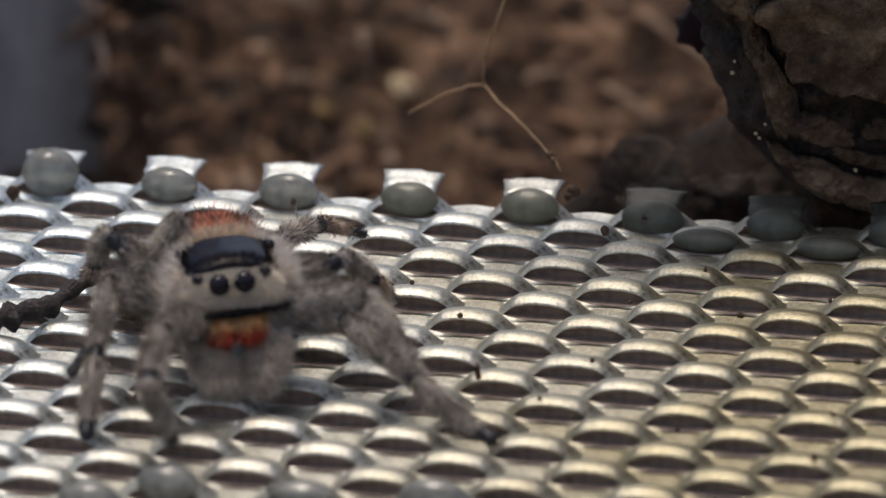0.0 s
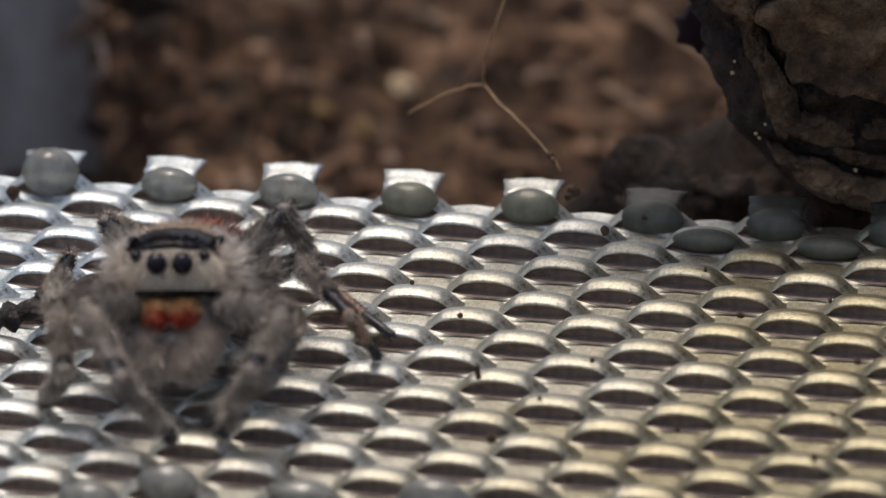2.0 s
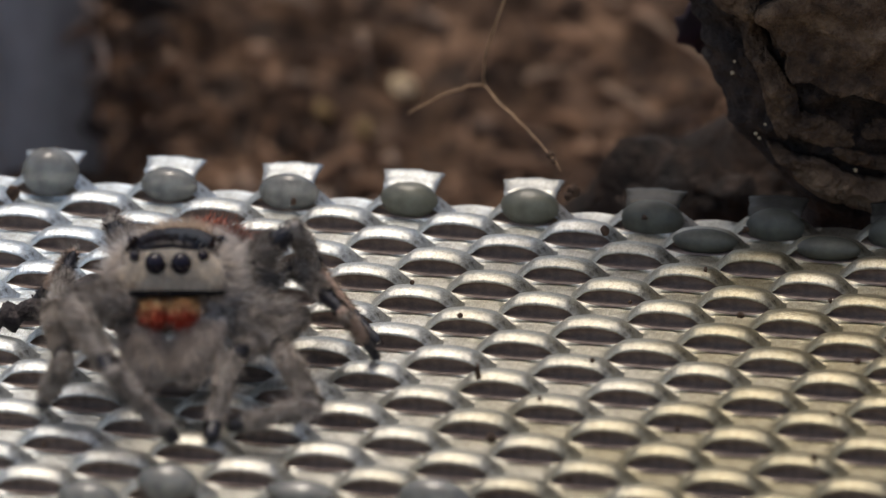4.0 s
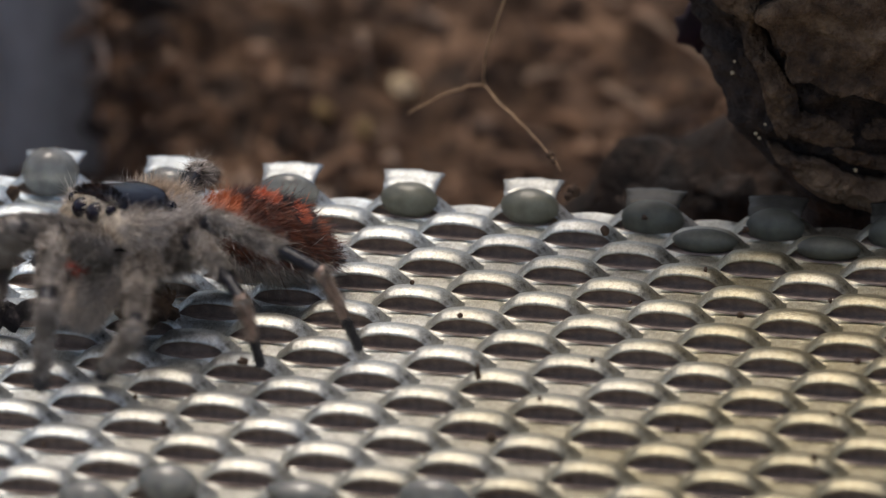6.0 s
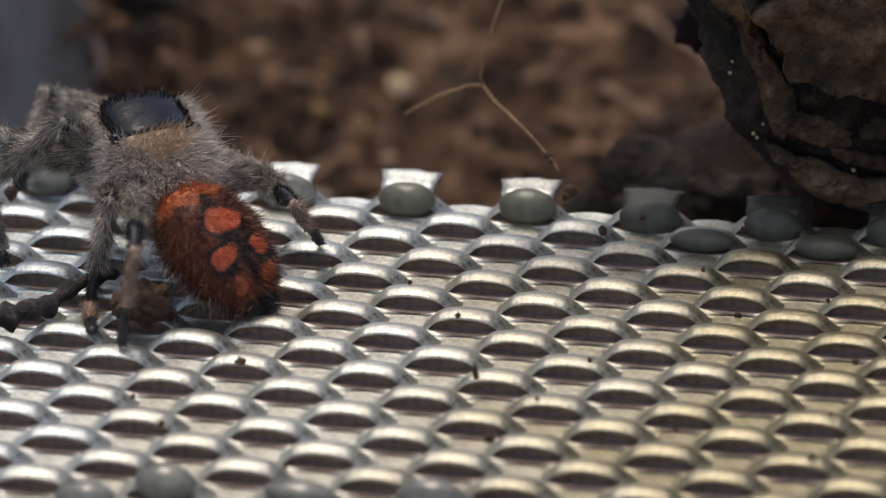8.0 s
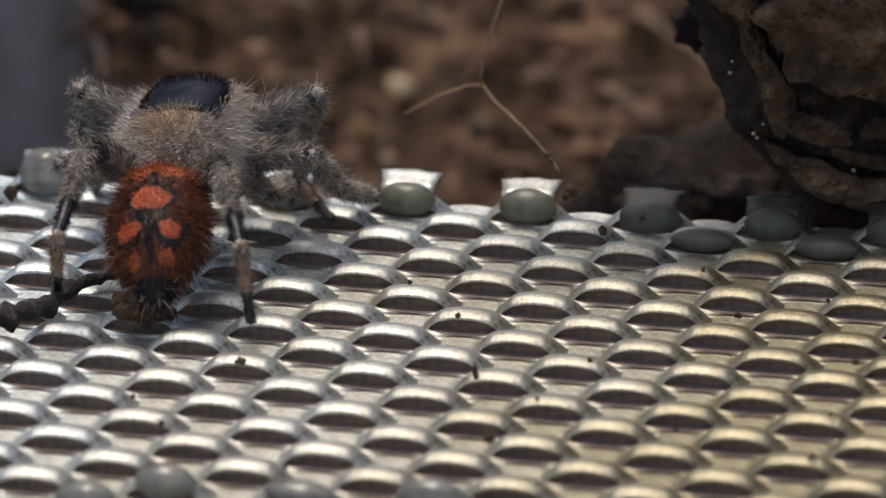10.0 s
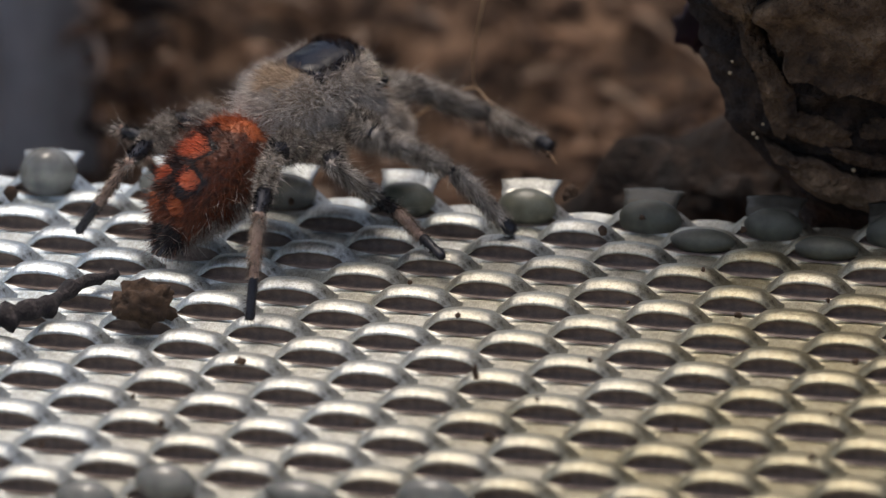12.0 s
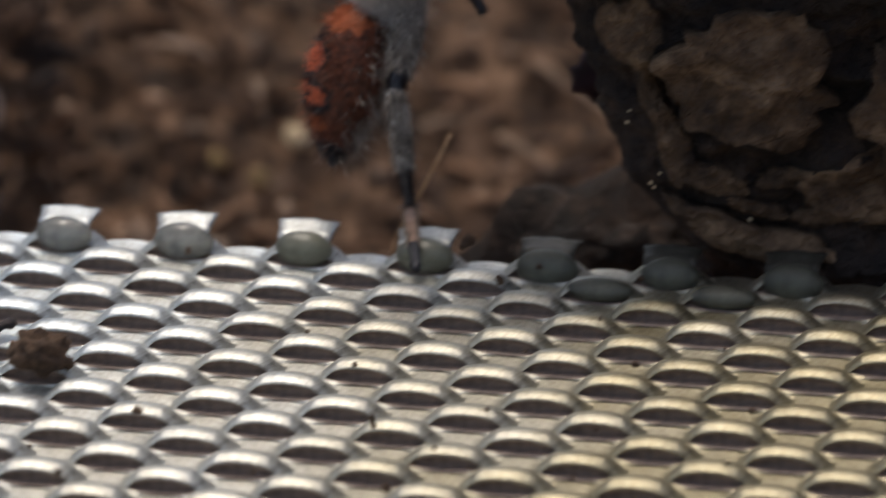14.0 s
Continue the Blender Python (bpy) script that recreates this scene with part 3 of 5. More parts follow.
def hairs(verts, faces, count, length, lay, seed, width=0.03, keep=None, spread=0.35, curl=0.3):
    """Thin tapering hairs on a surface: returns verts and faces. lay: the way the hairs are combed."""
    rng = random.Random(seed)
    areas, tris = [], []
    for f in faces:
        for k in range(1, len(f) - 1):
            a, b, c = verts[f[0]], verts[f[k]], verts[f[k + 1]]
            n = (b - a).cross(c - a)
            tris.append((a, b, c, n.normalized() if n.length > 1e-9 else Vector((0, 0, 1))))
            areas.append(n.length)
    picks = rng.choices(range(len(tris)), weights=areas, k=count)
    hv, hf = [], []
    lay = Vector(lay)
    for i in picks:
        a, b, c, n = tris[i]
        u, v = rng.random(), rng.random()
        if u + v > 1:
            u, v = 1 - u, 1 - v
        p = a + (b - a) * u + (c - a) * v
        if keep and not keep(p):
            continue
        if n.length < 0.5:
            continue
        d = (n + lay + Vector((rng.gauss(0, 1), rng.gauss(0, 1), rng.gauss(0, 1))) * spread).normalized()
        s = length * rng.uniform(0.55, 1.35)
        side = d.cross(Vector((rng.gauss(0, 1), rng.gauss(0, 1), rng.gauss(0, 1)))).normalized() * width * 0.5
        bend = (lay * 0.6 + Vector((rng.gauss(0, 1), rng.gauss(0, 1), rng.gauss(0, 1))) * 0.4) * curl * s
        m = p + d * s * 0.55 + bend * 0.3
        e = p + d * s + bend
        p = p - n * 0.05
        o = len(hv)
        hv += [p - side, p + side, m - side * 0.8, m + side * 0.8, e]
        hf += [(o, o + 1, o + 3, o + 2), (o + 2, o + 3, o + 4)]
    return hv, hf


def hair_material(name, stops, scale=800, dark=0.3):
    m, nodes, links, sh = material(name, 0.55)
    geo = nodes.new("ShaderNodeNewGeometry")
    r = ramp_node(nodes, links, geo.outputs["Random Per Island"], stops)
    patch = noise_node(nodes, links, scale, 2.0)
    dim = ramp_node(nodes, links, patch.outputs[0], [(0.38, (dark, dark * 0.96, dark * 0.92)), (0.6, (1.05, 1.03, 1.0))])
    mul = nodes.new("ShaderNodeMixRGB")
    mul.blend_type = "MULTIPLY"
    mul.inputs[0].default_value = 1
    links.new(r.outputs[0], mul.inputs[1])
    links.new(dim.outputs[0], mul.inputs[2])
    links.new(mul.outputs[0], sh.inputs["Base Color"])
    sh.inputs["Specular IOR Level"].default_value = 0.1
    return m


def masked(name, base, spots, rough=0.55, fringe=0.12, per_hair=False):
    """Colour by place on the body, in millimetres: spots are (centre, radii, colour), the later over the earlier."""
    m, nodes, links, sh = material(name, rough)
    tc = nodes.new("ShaderNodeTexCoord")
    wob = nodes.new("ShaderNodeTexNoise")
    wob.inputs["Scale"].default_value, wob.inputs["Detail"].default_value = 1100, 3
    links.new(tc.outputs["Object"], wob.inputs["Vector"])
    tone = nodes.new("ShaderNodeTexNoise")
    tone.inputs["Scale"].default_value, tone.inputs["Detail"].default_value = 2600, 4
    links.new(tc.outputs["Object"], tone.inputs["Vector"])
    last = ramp_node(nodes, links, tone.outputs[0], [(0.3, base[0]), (0.7, base[1])]).outputs[0]
    for centre, radii, colour in spots:
        mp = nodes.new("ShaderNodeVectorMath")
        mp.operation = "SUBTRACT"
        mp.inputs[1].default_value = [c * MM for c in centre]
        links.new(tc.outputs["Object"], mp.inputs[0])
        dv = nodes.new("ShaderNodeVectorMath")
        dv.operation = "DIVIDE"
        dv.inputs[1].default_value = [r * MM for r in radii]
        links.new(mp.outputs[0], dv.inputs[0])
        ln = nodes.new("ShaderNodeVectorMath")
        ln.operation = "LENGTH"
        links.new(dv.outputs[0], ln.inputs[0])
        ad = nodes.new("ShaderNodeMath")
        ad.operation = "MULTIPLY_ADD"
        links.new(wob.outputs[0], ad.inputs[0])
        ad.inputs[1].default_value = 1.5
        links.new(ln.outputs["Value"], ad.inputs[2])
        mr = nodes.new("ShaderNodeMapRange")
        mr.inputs[1].default_value, mr.inputs[2].default_value = 1.75 - fringe, 1.75 + fringe
        mr.inputs[3].default_value, mr.inputs[4].default_value = 1.0, 0.0
        links.new(ad.outputs[0], mr.inputs[0])
        mx = nodes.new("ShaderNodeMixRGB")
        links.new(mr.outputs[0], mx.inputs[0])
        links.new(last, mx.inputs[1])
        mx.inputs[2].default_value = (*colour, 1)
        last = mx.outputs[0]
    if per_hair:
        geo = nodes.new("ShaderNodeNewGeometry")
        var = ramp_node(nodes, links, geo.outputs["Random Per Island"], [(0.0, (0.55, 0.55, 0.55)), (1.0, (1.25, 1.25, 1.25))])
        mu = nodes.new("ShaderNodeMixRGB")
        mu.blend_type = "MULTIPLY"
        mu.inputs[0].default_value = 1
        links.new(last, mu.inputs[1])
        links.new(var.outputs[0], mu.inputs[2])
        last = mu.outputs[0]
    links.new(last, sh.inputs["Base Color"])
    fine = nodes.new("ShaderNodeTexNoise")
    fine.inputs["Scale"].default_value = 6000
    links.new(tc.outputs["Object"], fine.inputs["Vector"])
    bump_node(nodes, links, fine.outputs[0], sh, 0.4, 0.08 * MM)
    return m


BLACK = (0.012, 0.011, 0.014)
RUST, RUST_DARK, ORANGE, SALMON = (0.22, 0.058, 0.02), (0.05, 0.017, 0.010), (0.46, 0.125, 0.04), (0.64, 0.155, 0.065)
CEPH_SPOTS = [((0, 2.4, -0.3), (3.8, 1.8, 2.4), (0.62, 0.54, 0.45)), ((0, 3.2, 0.2), (2.6, 1.0, 1.6), (0.66, 0.56, 0.42)), ((0, -1.0, 2.4), (1.9, 1.8, 1.6), (0.58, 0.45, 0.32))]
ABD_SPOTS = [((0, -4.4, -2.7), (3.3, 6.0, 2.0), (0.34, 0.30, 0.26)),
             ((0, -0.7, 1.2), (2.4, 0.95, 1.6), ORANGE),
             ((0, -3.3, 2.1), (1.25, 1.15, 1.4), BLACK), ((-1.15, -5.1, 1.9), (1.0, 0.85, 1.4), BLACK), ((1.15, -5.1, 1.9), (1.0, 0.85, 1.4), BLACK),
             ((0, -5.2, 2.0), (0.35, 1.9, 1.4), (0.03, 0.012, 0.01)), ((0, -1.9, 2.0), (0.3, 0.8, 1.2), (0.03, 0.012, 0.01)),
             ((0, -3.25, 2.1), (0.92, 0.72, 1.4), SALMON),
             ((-1.15, -5.1, 1.9), (0.62, 0.52, 1.4), SALMON), ((1.15, -5.1, 1.9), (0.62, 0.52, 1.4), SALMON),
             ((-0.85, -6.6, 1.3), (0.4, 0.35, 1.2), ORANGE), ((0.85, -6.6, 1.3), (0.4, 0.35, 1.2), ORANGE),
             ((0, -7.8, -0.3), (1.3, 0.8, 1.2), BLACK)]
CEPH_SKIN = masked("cephalothorax_skin", ((0.16, 0.12, 0.09), (0.30, 0.22, 0.15)), CEPH_SPOTS)
CEPH_HAIR = masked("cephalothorax_hair", ((0.50, 0.45, 0.40), (0.72, 0.66, 0.60)), CEPH_SPOTS, per_hair=True)
ABD_SKIN = masked("abdomen_skin", (RUST_DARK, RUST), ABD_SPOTS)
ABD_HAIR = masked("abdomen_hair", (RUST_DARK, RUST), ABD_SPOTS, per_hair=True)
GLOSS_BLACK = mottled("glossy_black_cuticle", [(0.35, (0.004, 0.005, 0.010)), (0.55, (0.007, 0.009, 0.017)), (0.74, (0.03, 0.02, 0.014))], 420, 0.26, 0, 0.35, 0.1 * MM)
GLOSS_BLACK.node_tree.nodes["Principled BSDF"].inputs["Specular IOR Level"].default_value = 0.22
GLOSS_BLACK.node_tree.nodes["Principled BSDF"].inputs["IOR"].default_value = 1.4
EYE_BLACK = mottled("eye_lens", [(0.3, (0.004, 0.003, 0.006)), (0.7, (0.012, 0.008, 0.016))], 400, 0.08, 0, 0.0)
EYE_BLACK.node_tree.nodes["Principled BSDF"].inputs["Specular IOR Level"].default_value = 0.3
JAW_SPOTS = [((0, 4.0, -2.2), (2.0, 1.5, 0.75), (0.42, 0.05, 0.02))]
JAW = masked("jaw", ((0.45, 0.16, 0.05), (0.62, 0.38, 0.15)), JAW_SPOTS, 0.4)
JAW_HAIR = masked("jaw_hair", ((0.50, 0.20, 0.06), (0.72, 0.52, 0.26)), JAW_SPOTS, 0.5, 0.3, True)
LEG_GREY = mottled("leg_grey", [(0.3, (0.16, 0.14, 0.12)), (0.7, (0.36, 0.32, 0.28))], 1300, 0.6, 0, 0.4, 0.08 * MM)
LEG_PALE = mottled("leg_pale", [(0.3, (0.34, 0.20, 0.14)), (0.7, (0.56, 0.40, 0.31))], 1300, 0.6, 0, 0.4, 0.08 * MM)
MATTE_BLACK = mottled("matte_black_rim", [(0.3, (0.004, 0.004, 0.005)), (0.7, (0.010, 0.009, 0.010))], 1500, 0.9)
MATTE_BLACK.node_tree.nodes["Principled BSDF"].inputs["Specular IOR Level"].default_value = 0.03
LEG_BLACK = mottled("leg_black", [(0.3, (0.010, 0.010, 0.014)), (0.7, (0.03, 0.028, 0.035))], 1500, 0.4, 0, 0.3, 0.05 * MM)
HAIR_GREY = hair_material("grey_hair", [(0.0, (0.06, 0.05, 0.042)), (0.4, (0.36, 0.315, 0.27)), (1.0, (0.86, 0.80, 0.73))], 800, 0.45)
HAIR_PALE = hair_material("pale_hair", [(0.0, (0.40, 0.34, 0.28)), (0.5, (0.64, 0.56, 0.48)), (1.0, (0.90, 0.82, 0.72))], 700, 0.7)
HAIR_TAN = hair_material("tan_hair", [(0.0, (0.26, 0.185, 0.13)), (1.0, (0.64, 0.52, 0.43))])
HAIR_BROWN = hair_material("brown_hair", [(0.0, (0.008, 0.006, 0.006)), (0.6, (0.03, 0.016, 0.011)), (1.0, (0.10, 0.045, 0.026))])
HAIR_BLACK = hair_material("black_hair", [(0.0, (0.008, 0.008, 0.01)), (1.0, (0.03, 0.028, 0.03))])


def part(name, verts, faces, mats, parent, label="", index=None):
    ob = under(new(name, mesh_of(name, [v * MM for v in verts], faces, mats, index)), parent)
    return tagged(ob, label)


CEPH_ROWS = [(-3.5, 0.35, -0.1, -0.6), (-3.2, 1.0, 0.5, -1.1), (-2.5, 1.95, 1.1, -1.6), (-1.5, 2.55, 1.65, -1.9), (-0.4, 2.75, 1.95, -1.95),
             (1.0, 2.75, 1.93, -1.9), (2.2, 2.7, 1.85, -1.75), (2.85, 2.6, 1.74, -1.4), (3.2, 2.35, 1.5, -1.1), (3.35, 1.5, 1.0, -0.7)]
ABD_ROWS = [(0.09, 0.3, 0.32, -0.42), (-0.19, 1.12, 1.01, -0.95), (-0.94, 1.92, 1.64, -1.48), (-2.35, 2.37, 2.01, -1.85), (-3.95, 2.45, 2.07, -1.96),
            (-5.45, 2.07, 1.8, -1.7), (-6.77, 1.37, 1.11, -1.22), (-7.61, 0.82, 0.37, -0.85), (-8.08, 0.3, -0.05, -0.58)]
HIPS = {"1": (1.45, 1.9, -1.45), "2": (1.85, 0.7, -1.6), "3": (1.9, -0.6, -1.6), "4": (1.6, -1.8, -1.5)}
FEMUR, TIBIA, FOOT = 4.5, 5.2, 4.3
LONG = {"1": 1.2, "2": 1.02, "3": 1.02, "4": 1.22}


def ball(radius, centre, squash=(1, 1, 1), seg=16):
    verts, faces = [], []
    for a in range(seg // 2 + 1):
        th = math.pi * a / (seg // 2)
        for b in range(seg):
            f = 2 * math.pi * b / seg
            verts.append(Vector(centre) + Vector((math.sin(th) * math.cos(f) * squash[0], math.sin(th) * math.sin(f) * squash[1], math.cos(th) * squash[2])) * radius)
    for a in range(seg // 2):
        for b in range(seg):
            i, j = a * seg + b, a * seg + (b + 1) % seg
            faces.append((i, i + seg, j + seg, j))
    return verts, faces


CAP_BACK, CAP_FRONT = -0.55, 3.22


def cap_width(y):
    """Half the width of the bald crown at y."""
    s = 2 * (y - CAP_BACK) / (CAP_FRONT - CAP_BACK) - 1
    return 2.36 * max(0.0, 1 - abs(s) ** (6.0 if s < 0 else 9.0)) ** 0.42


def head_top(x, y):
    """Height of the head's upper side."""
    rows = smooth_stations(CEPH_ROWS)
    k = max(i for i in range(len(rows) - 1) if rows[i][0] <= y)
    a, b = rows[k], rows[k + 1]
    u = (y - a[0]) / (b[0] - a[0])
    w, zt, zb = (p + (q - p) * u for p, q in zip(a[1:], b[1:]))
    return (zt + zb) / 2 + (zt - zb) / 2 * max(0.0, 1 - abs(x / w) ** (2 / 0.93)) ** 0.465


def cap_mesh():
    """The crown: a smooth low dome with a rounded outline that dips over the brow."""
    verts, faces = [], []
    nx, ny = 22, 26
    for b in range(ny + 1):
        y = CAP_BACK + 0.01 + (CAP_FRONT - CAP_BACK - 0.02) * (0.5 - 0.5 * math.cos(math.pi * b / ny))
        for a in range(nx + 1):
            u = math.sin(math.pi / 2 * (2 * a / nx - 1))
            x = cap_width(y) * u
            edge = max(abs(u), abs(2 * b / ny - 1)) ** 6
            z = head_top(x, y) + 0.14 - 0.22 * edge + 0.06 * noise.noise(Vector((x * 1.2, y * 1.2, 4))) + 0.03 * noise.noise(Vector((x * 4, y * 4, 4)))
            verts.append(Vector((x, y, z)))
    n = nx + 1
    for r in range(ny):
        for c in range(nx):
            i = r * n + c
            faces.append((i, i + 1, i + n + 1, i + n))
    return verts, faces


def build_spider():
    spider = tagged(new("jumping_spider"), "furry grey jumping spider with black-topped head and rust-red spotted abdomen", "spider")
    cv, cf = loft(smooth_stations(CEPH_ROWS), 36, 0.93)
    head = part("cephalothorax", cv, cf, [CEPH_SKIN], spider)
    top = lambda p: p.z > 1.2 and CAP_BACK + 0.1 < p.y < CAP_FRONT and abs(p.x) < cap_width(p.y) - 0.1
    front = lambda p: p.y > 2.75 and -0.9 < p.z
    hv, hf = hairs(cv, cf, 20000, 0.8, (0, -0.25, -0.25), 1, 0.03, lambda p: not top(p) and not front(p))
    h2, f2 = hairs(cv, cf, 7000, 1.4, (0, -0.1, -0.1), 2, 0.027, lambda p: not front(p) and p.z < 0.9 and abs(p.x) > 1.0, 0.6)
    part("body_hair", hv + h2, hf + [tuple(i + len(hv) for i in f) for f in f2], [CEPH_HAIR], head)
    fv, ff = hairs(cv, cf, 12000, 0.36, (0, 0.0, -0.8), 3, 0.035, lambda p: front(p) and p.z < 1.45, 0.25)
    part("face_hair", fv, ff, [CEPH_HAIR], head, "short beige hair over the face")
    v, f = cap_mesh()
    cap = part("head_cap", v, f, [GLOSS_BLACK], spider, "bald glossy black crown")
    hv, hf = hairs(v, f, 3400, 0.26, (0, 0.6, 0.0), 5, 0.03, lambda p: p.y > 2.2 or abs(p.x) > cap_width(p.y) * 0.8)
    part("crown_hair", hv, hf, [HAIR_BROWN], cap, "short dark brown hair edging the crown")
    for x in (0.63, -0.63):
        part("front_eye", *ball(0.56, (x, 3.26, 0.76)), [EYE_BLACK], spider, "large shiny black front eye")
    for x in (1.72, -1.72):
        part("front_side_eye", *ball(0.33, (x * 0.97, 3.10, 1.08)), [EYE_BLACK], spider)
        part("rear_eye", *ball(0.34, (x * 1.27, -0.1, 1.36)), [EYE_BLACK], spider)
        part("small_eye", *ball(0.14, (x * 1.36, 1.5, 1.20)), [EYE_BLACK], spider)
    v, f = loft([(2.6, 2.85, -0.62, -0.9), (3.2, 2.8, -0.58, -0.86), (3.7, 2.45, -0.52, -0.8), (4.05, 1.5, -0.50, -0.76)], 20)
    rim = part("face_rim", v, f, [MATTE_BLACK], spider, "black rim under the face")
    hv, hf = hairs(v, f, 900, 0.2, (0, 0.5, -0.9), 6, 0.03, lambda p: p.y > 2.9)
    part("rim_hair", hv, hf, [HAIR_BLACK], rim)
    for s in (1, -1):
        v, f = loft(smooth_stations([(2.2, 0.46, 0.1, -0.6), (2.6, 0.6, 0.2, -0.9), (3.1, 0.6, 0.1, -1.15), (3.45, 0.48, -0.1, -1.2), (3.6, 0.3, -0.4, -1.1)], 3), 18)
        v = [p + Vector((s * 0.68, 0.45, -0.85)) for p in v]
        ch = part("chelicera", v, f, [JAW], spider, "orange-red bristly jaw")
        hv, hf = hairs(v, f, 1300, 0.5, (0, 0.3, -0.7), 7 + s, 0.04, lambda p: p.y > 2.6)
        part("jaw_hair", hv, hf, [JAW_HAIR], ch)
        line = [Vector((s * 1.5, 2.0, -2.0)), Vector((s * 1.9, 2.8, -2.2)), Vector((s * 1.5, 3.25, -2.9)), Vector((s * 1.0, 3.4, -3.7)), Vector((s * 0.8, 3.3, -4.5))]
        v, f = tube(line, [0.45, 0.6, 0.8, 0.86, 0.58], 14)
        palp = part("palp", v, f, [LEG_GREY], spider, "pale fluffy feeler beside the jaws")
        hv, hf = hairs(v, f, 9000, 0.6, (-0.1 * s, 0.3, -0.9), 20 + s, 0.028, lambda p: p.z < -1.9, 0.65, 0.5)
        part("palp_hair", hv, hf, [HAIR_PALE], palp)
    av, af = loft(smooth_stations(ABD_ROWS), 36)
    abdomen = part("abdomen", av, af, [ABD_SKIN], spider, "rust-red abdomen with black-edged salmon spots")
    hv, hf = hairs(av, af, 11000, 0.55, (0, -0.9, 0), 30, 0.03, None, 0.3)
    h2, f2 = hairs(av, af, 900, 1.25, (0, -0.5, 0), 31, 0.028, None, 0.45)
    h3, f3 = hairs(av, af, 1500, 1.1, (0, -0.4, -0.1), 33, 0.03, lambda p: -0.9 < p.z < 0.2, 0.5)
    fringe = (h3, f3)
    part("abdomen_hair", hv + h2, hf + [tuple(i + len(hv) for i in f) for f in f2], [ABD_HAIR], abdomen)
    part("abdomen_fringe", *fringe, [HAIR_GREY], abdomen, "grey hairs fringing the abdomen")
    for s in (1, 0, -1):
        v, f = loft([(-7.7, 0.22, 0.2, -0.2), (-8.2, 0.2, 0.15, -0.2), (-8.65, 0.1, 0.05, -0.12)], 10)
        part("spinneret", [p + Vector((s * 0.3, 0, -0.4 + 0.15 * abs(s))) for p in v], f, [LEG_BLACK], abdomen)
    return spider, abdomen


def leg_meshes(thick, banded):
    """Femur, tibia with knee, and foot, each along +y from its joint; the hind legs have wide dark bands, the front legs dark joints."""
    t = thick
    wide = 1.0 if banded else 1.35
    out = []
    v, f = loft(smooth_stations([(-0.5, 0.3 * t, 0.3 * t, -0.3 * t), (0.3, 0.72 * t, 0.72 * t, -0.7 * t), (1.8, 0.92 * t, 0.98 * t, -0.85 * t), (3.4, 0.72 * t, 0.74 * t, -0.66 * t), (4.4, 0.46 * t, 0.45 * t, -0.45 * t), (4.75, 0.25 * t, 0.25 * t, -0.25 * t)], 3), 16)
    out.append(("femur", v, f, [LEG_GREY, LEG_BLACK], lambda y: 1 if y > (3.5 if banded else 4.15) else 0, 3000, 0.45))
    v, f = loft(smooth_stations([(-0.35, 0.25 * t, 0.25 * t, -0.25 * t), (0.1, 0.5 * t, 0.5 * t, -0.48 * t), (1.6, 0.52 * t, 0.52 * t, -0.5 * t), (3.0, 0.5 * t, 0.5 * t, -0.48 * t), (4.6, 0.40 * t, 0.4 * t, -0.38 * t), (5.2, 0.32 * t, 0.32 * t, -0.3 * t), (5.4, 0.2 * t, 0.2 * t, -0.2 * t)], 4), 14)
    out.append(("tibia", v, f, [LEG_GREY, LEG_BLACK], lambda y: 1 if (3.2 if banded else 4.35) < y < 5.2 else 0, 2600, 0.42))
    rows = [(-0.2, 0.2, 0.2, -0.2), (0.1, 0.30, 0.3, -0.28), (1.8, 0.25, 0.25, -0.24), (2.5, 0.26, 0.25, -0.24), (3.5, 0.25, 0.25, -0.22), (4.1, 0.27, 0.25, -0.24), (4.3, 0.2, 0.18, -0.18)]
    v, f = loft(smooth_stations([(y, a * wide, b * wide, c * wide) for y, a, b, c in rows], 4), 12)
    start = 2.5 if banded else 3.4
    out.append(("foot", v, f, [LEG_PALE if banded else LEG_GREY, LEG_BLACK], lambda y: 1 if y > start else 0, 1100 if banded else 2000, 0.28 if banded else 0.38))
    return out


def build_legs(spider):
    legs = {}
    for side in "RL":
        for num in "1234":
            thick = {"1": 0.98, "2": 0.82, "3": 0.68, "4": 0.75}[num]
            chain = []
            for k, (name, v, f, mats, pick, count, length) in enumerate(leg_meshes(thick, num in "34")):
                v = [Vector((p.x, p.y * LONG[num], p.z)) for p in v]
                index = [pick(sum(v[i].y for i in q) / len(q) / LONG[num]) for q in f]
                ob = part(name, v, f, mats, spider, "", index)
                hv, hf = hairs(v, f, int(count * 1.4), length, (0, 1.2, 0), 50 + k + int(num) * 3, 0.03, lambda p: not pick(p.y / LONG[num]), 0.35)
                h2, f2 = hairs(v, f, count // 6, length * 2.1, (0, 0.7, 0), 70 + k + int(num) * 3, 0.018, lambda p: not pick(p.y / LONG[num] + 0.4), 0.4, 0.5)
                hf += [tuple(i + len(hv) for i in g) for g in f2]
                hv += h2
                part("leg_hair", hv, hf, [HAIR_GREY if k < 2 or num in "12" else HAIR_TAN], ob)
                hv, hf = hairs(v, f, count // 2, length * 0.7, (0, 0.8, 0), 80 + k, 0.03, lambda p: pick(p.y / LONG[num]), 0.4)
                part("dark_hair", hv, hf, [HAIR_BLACK], ob)
                chain.append(ob)
            legs[side + num] = chain
    return legs


spider, abdomen = build_spider()
legs = build_legs(spider)


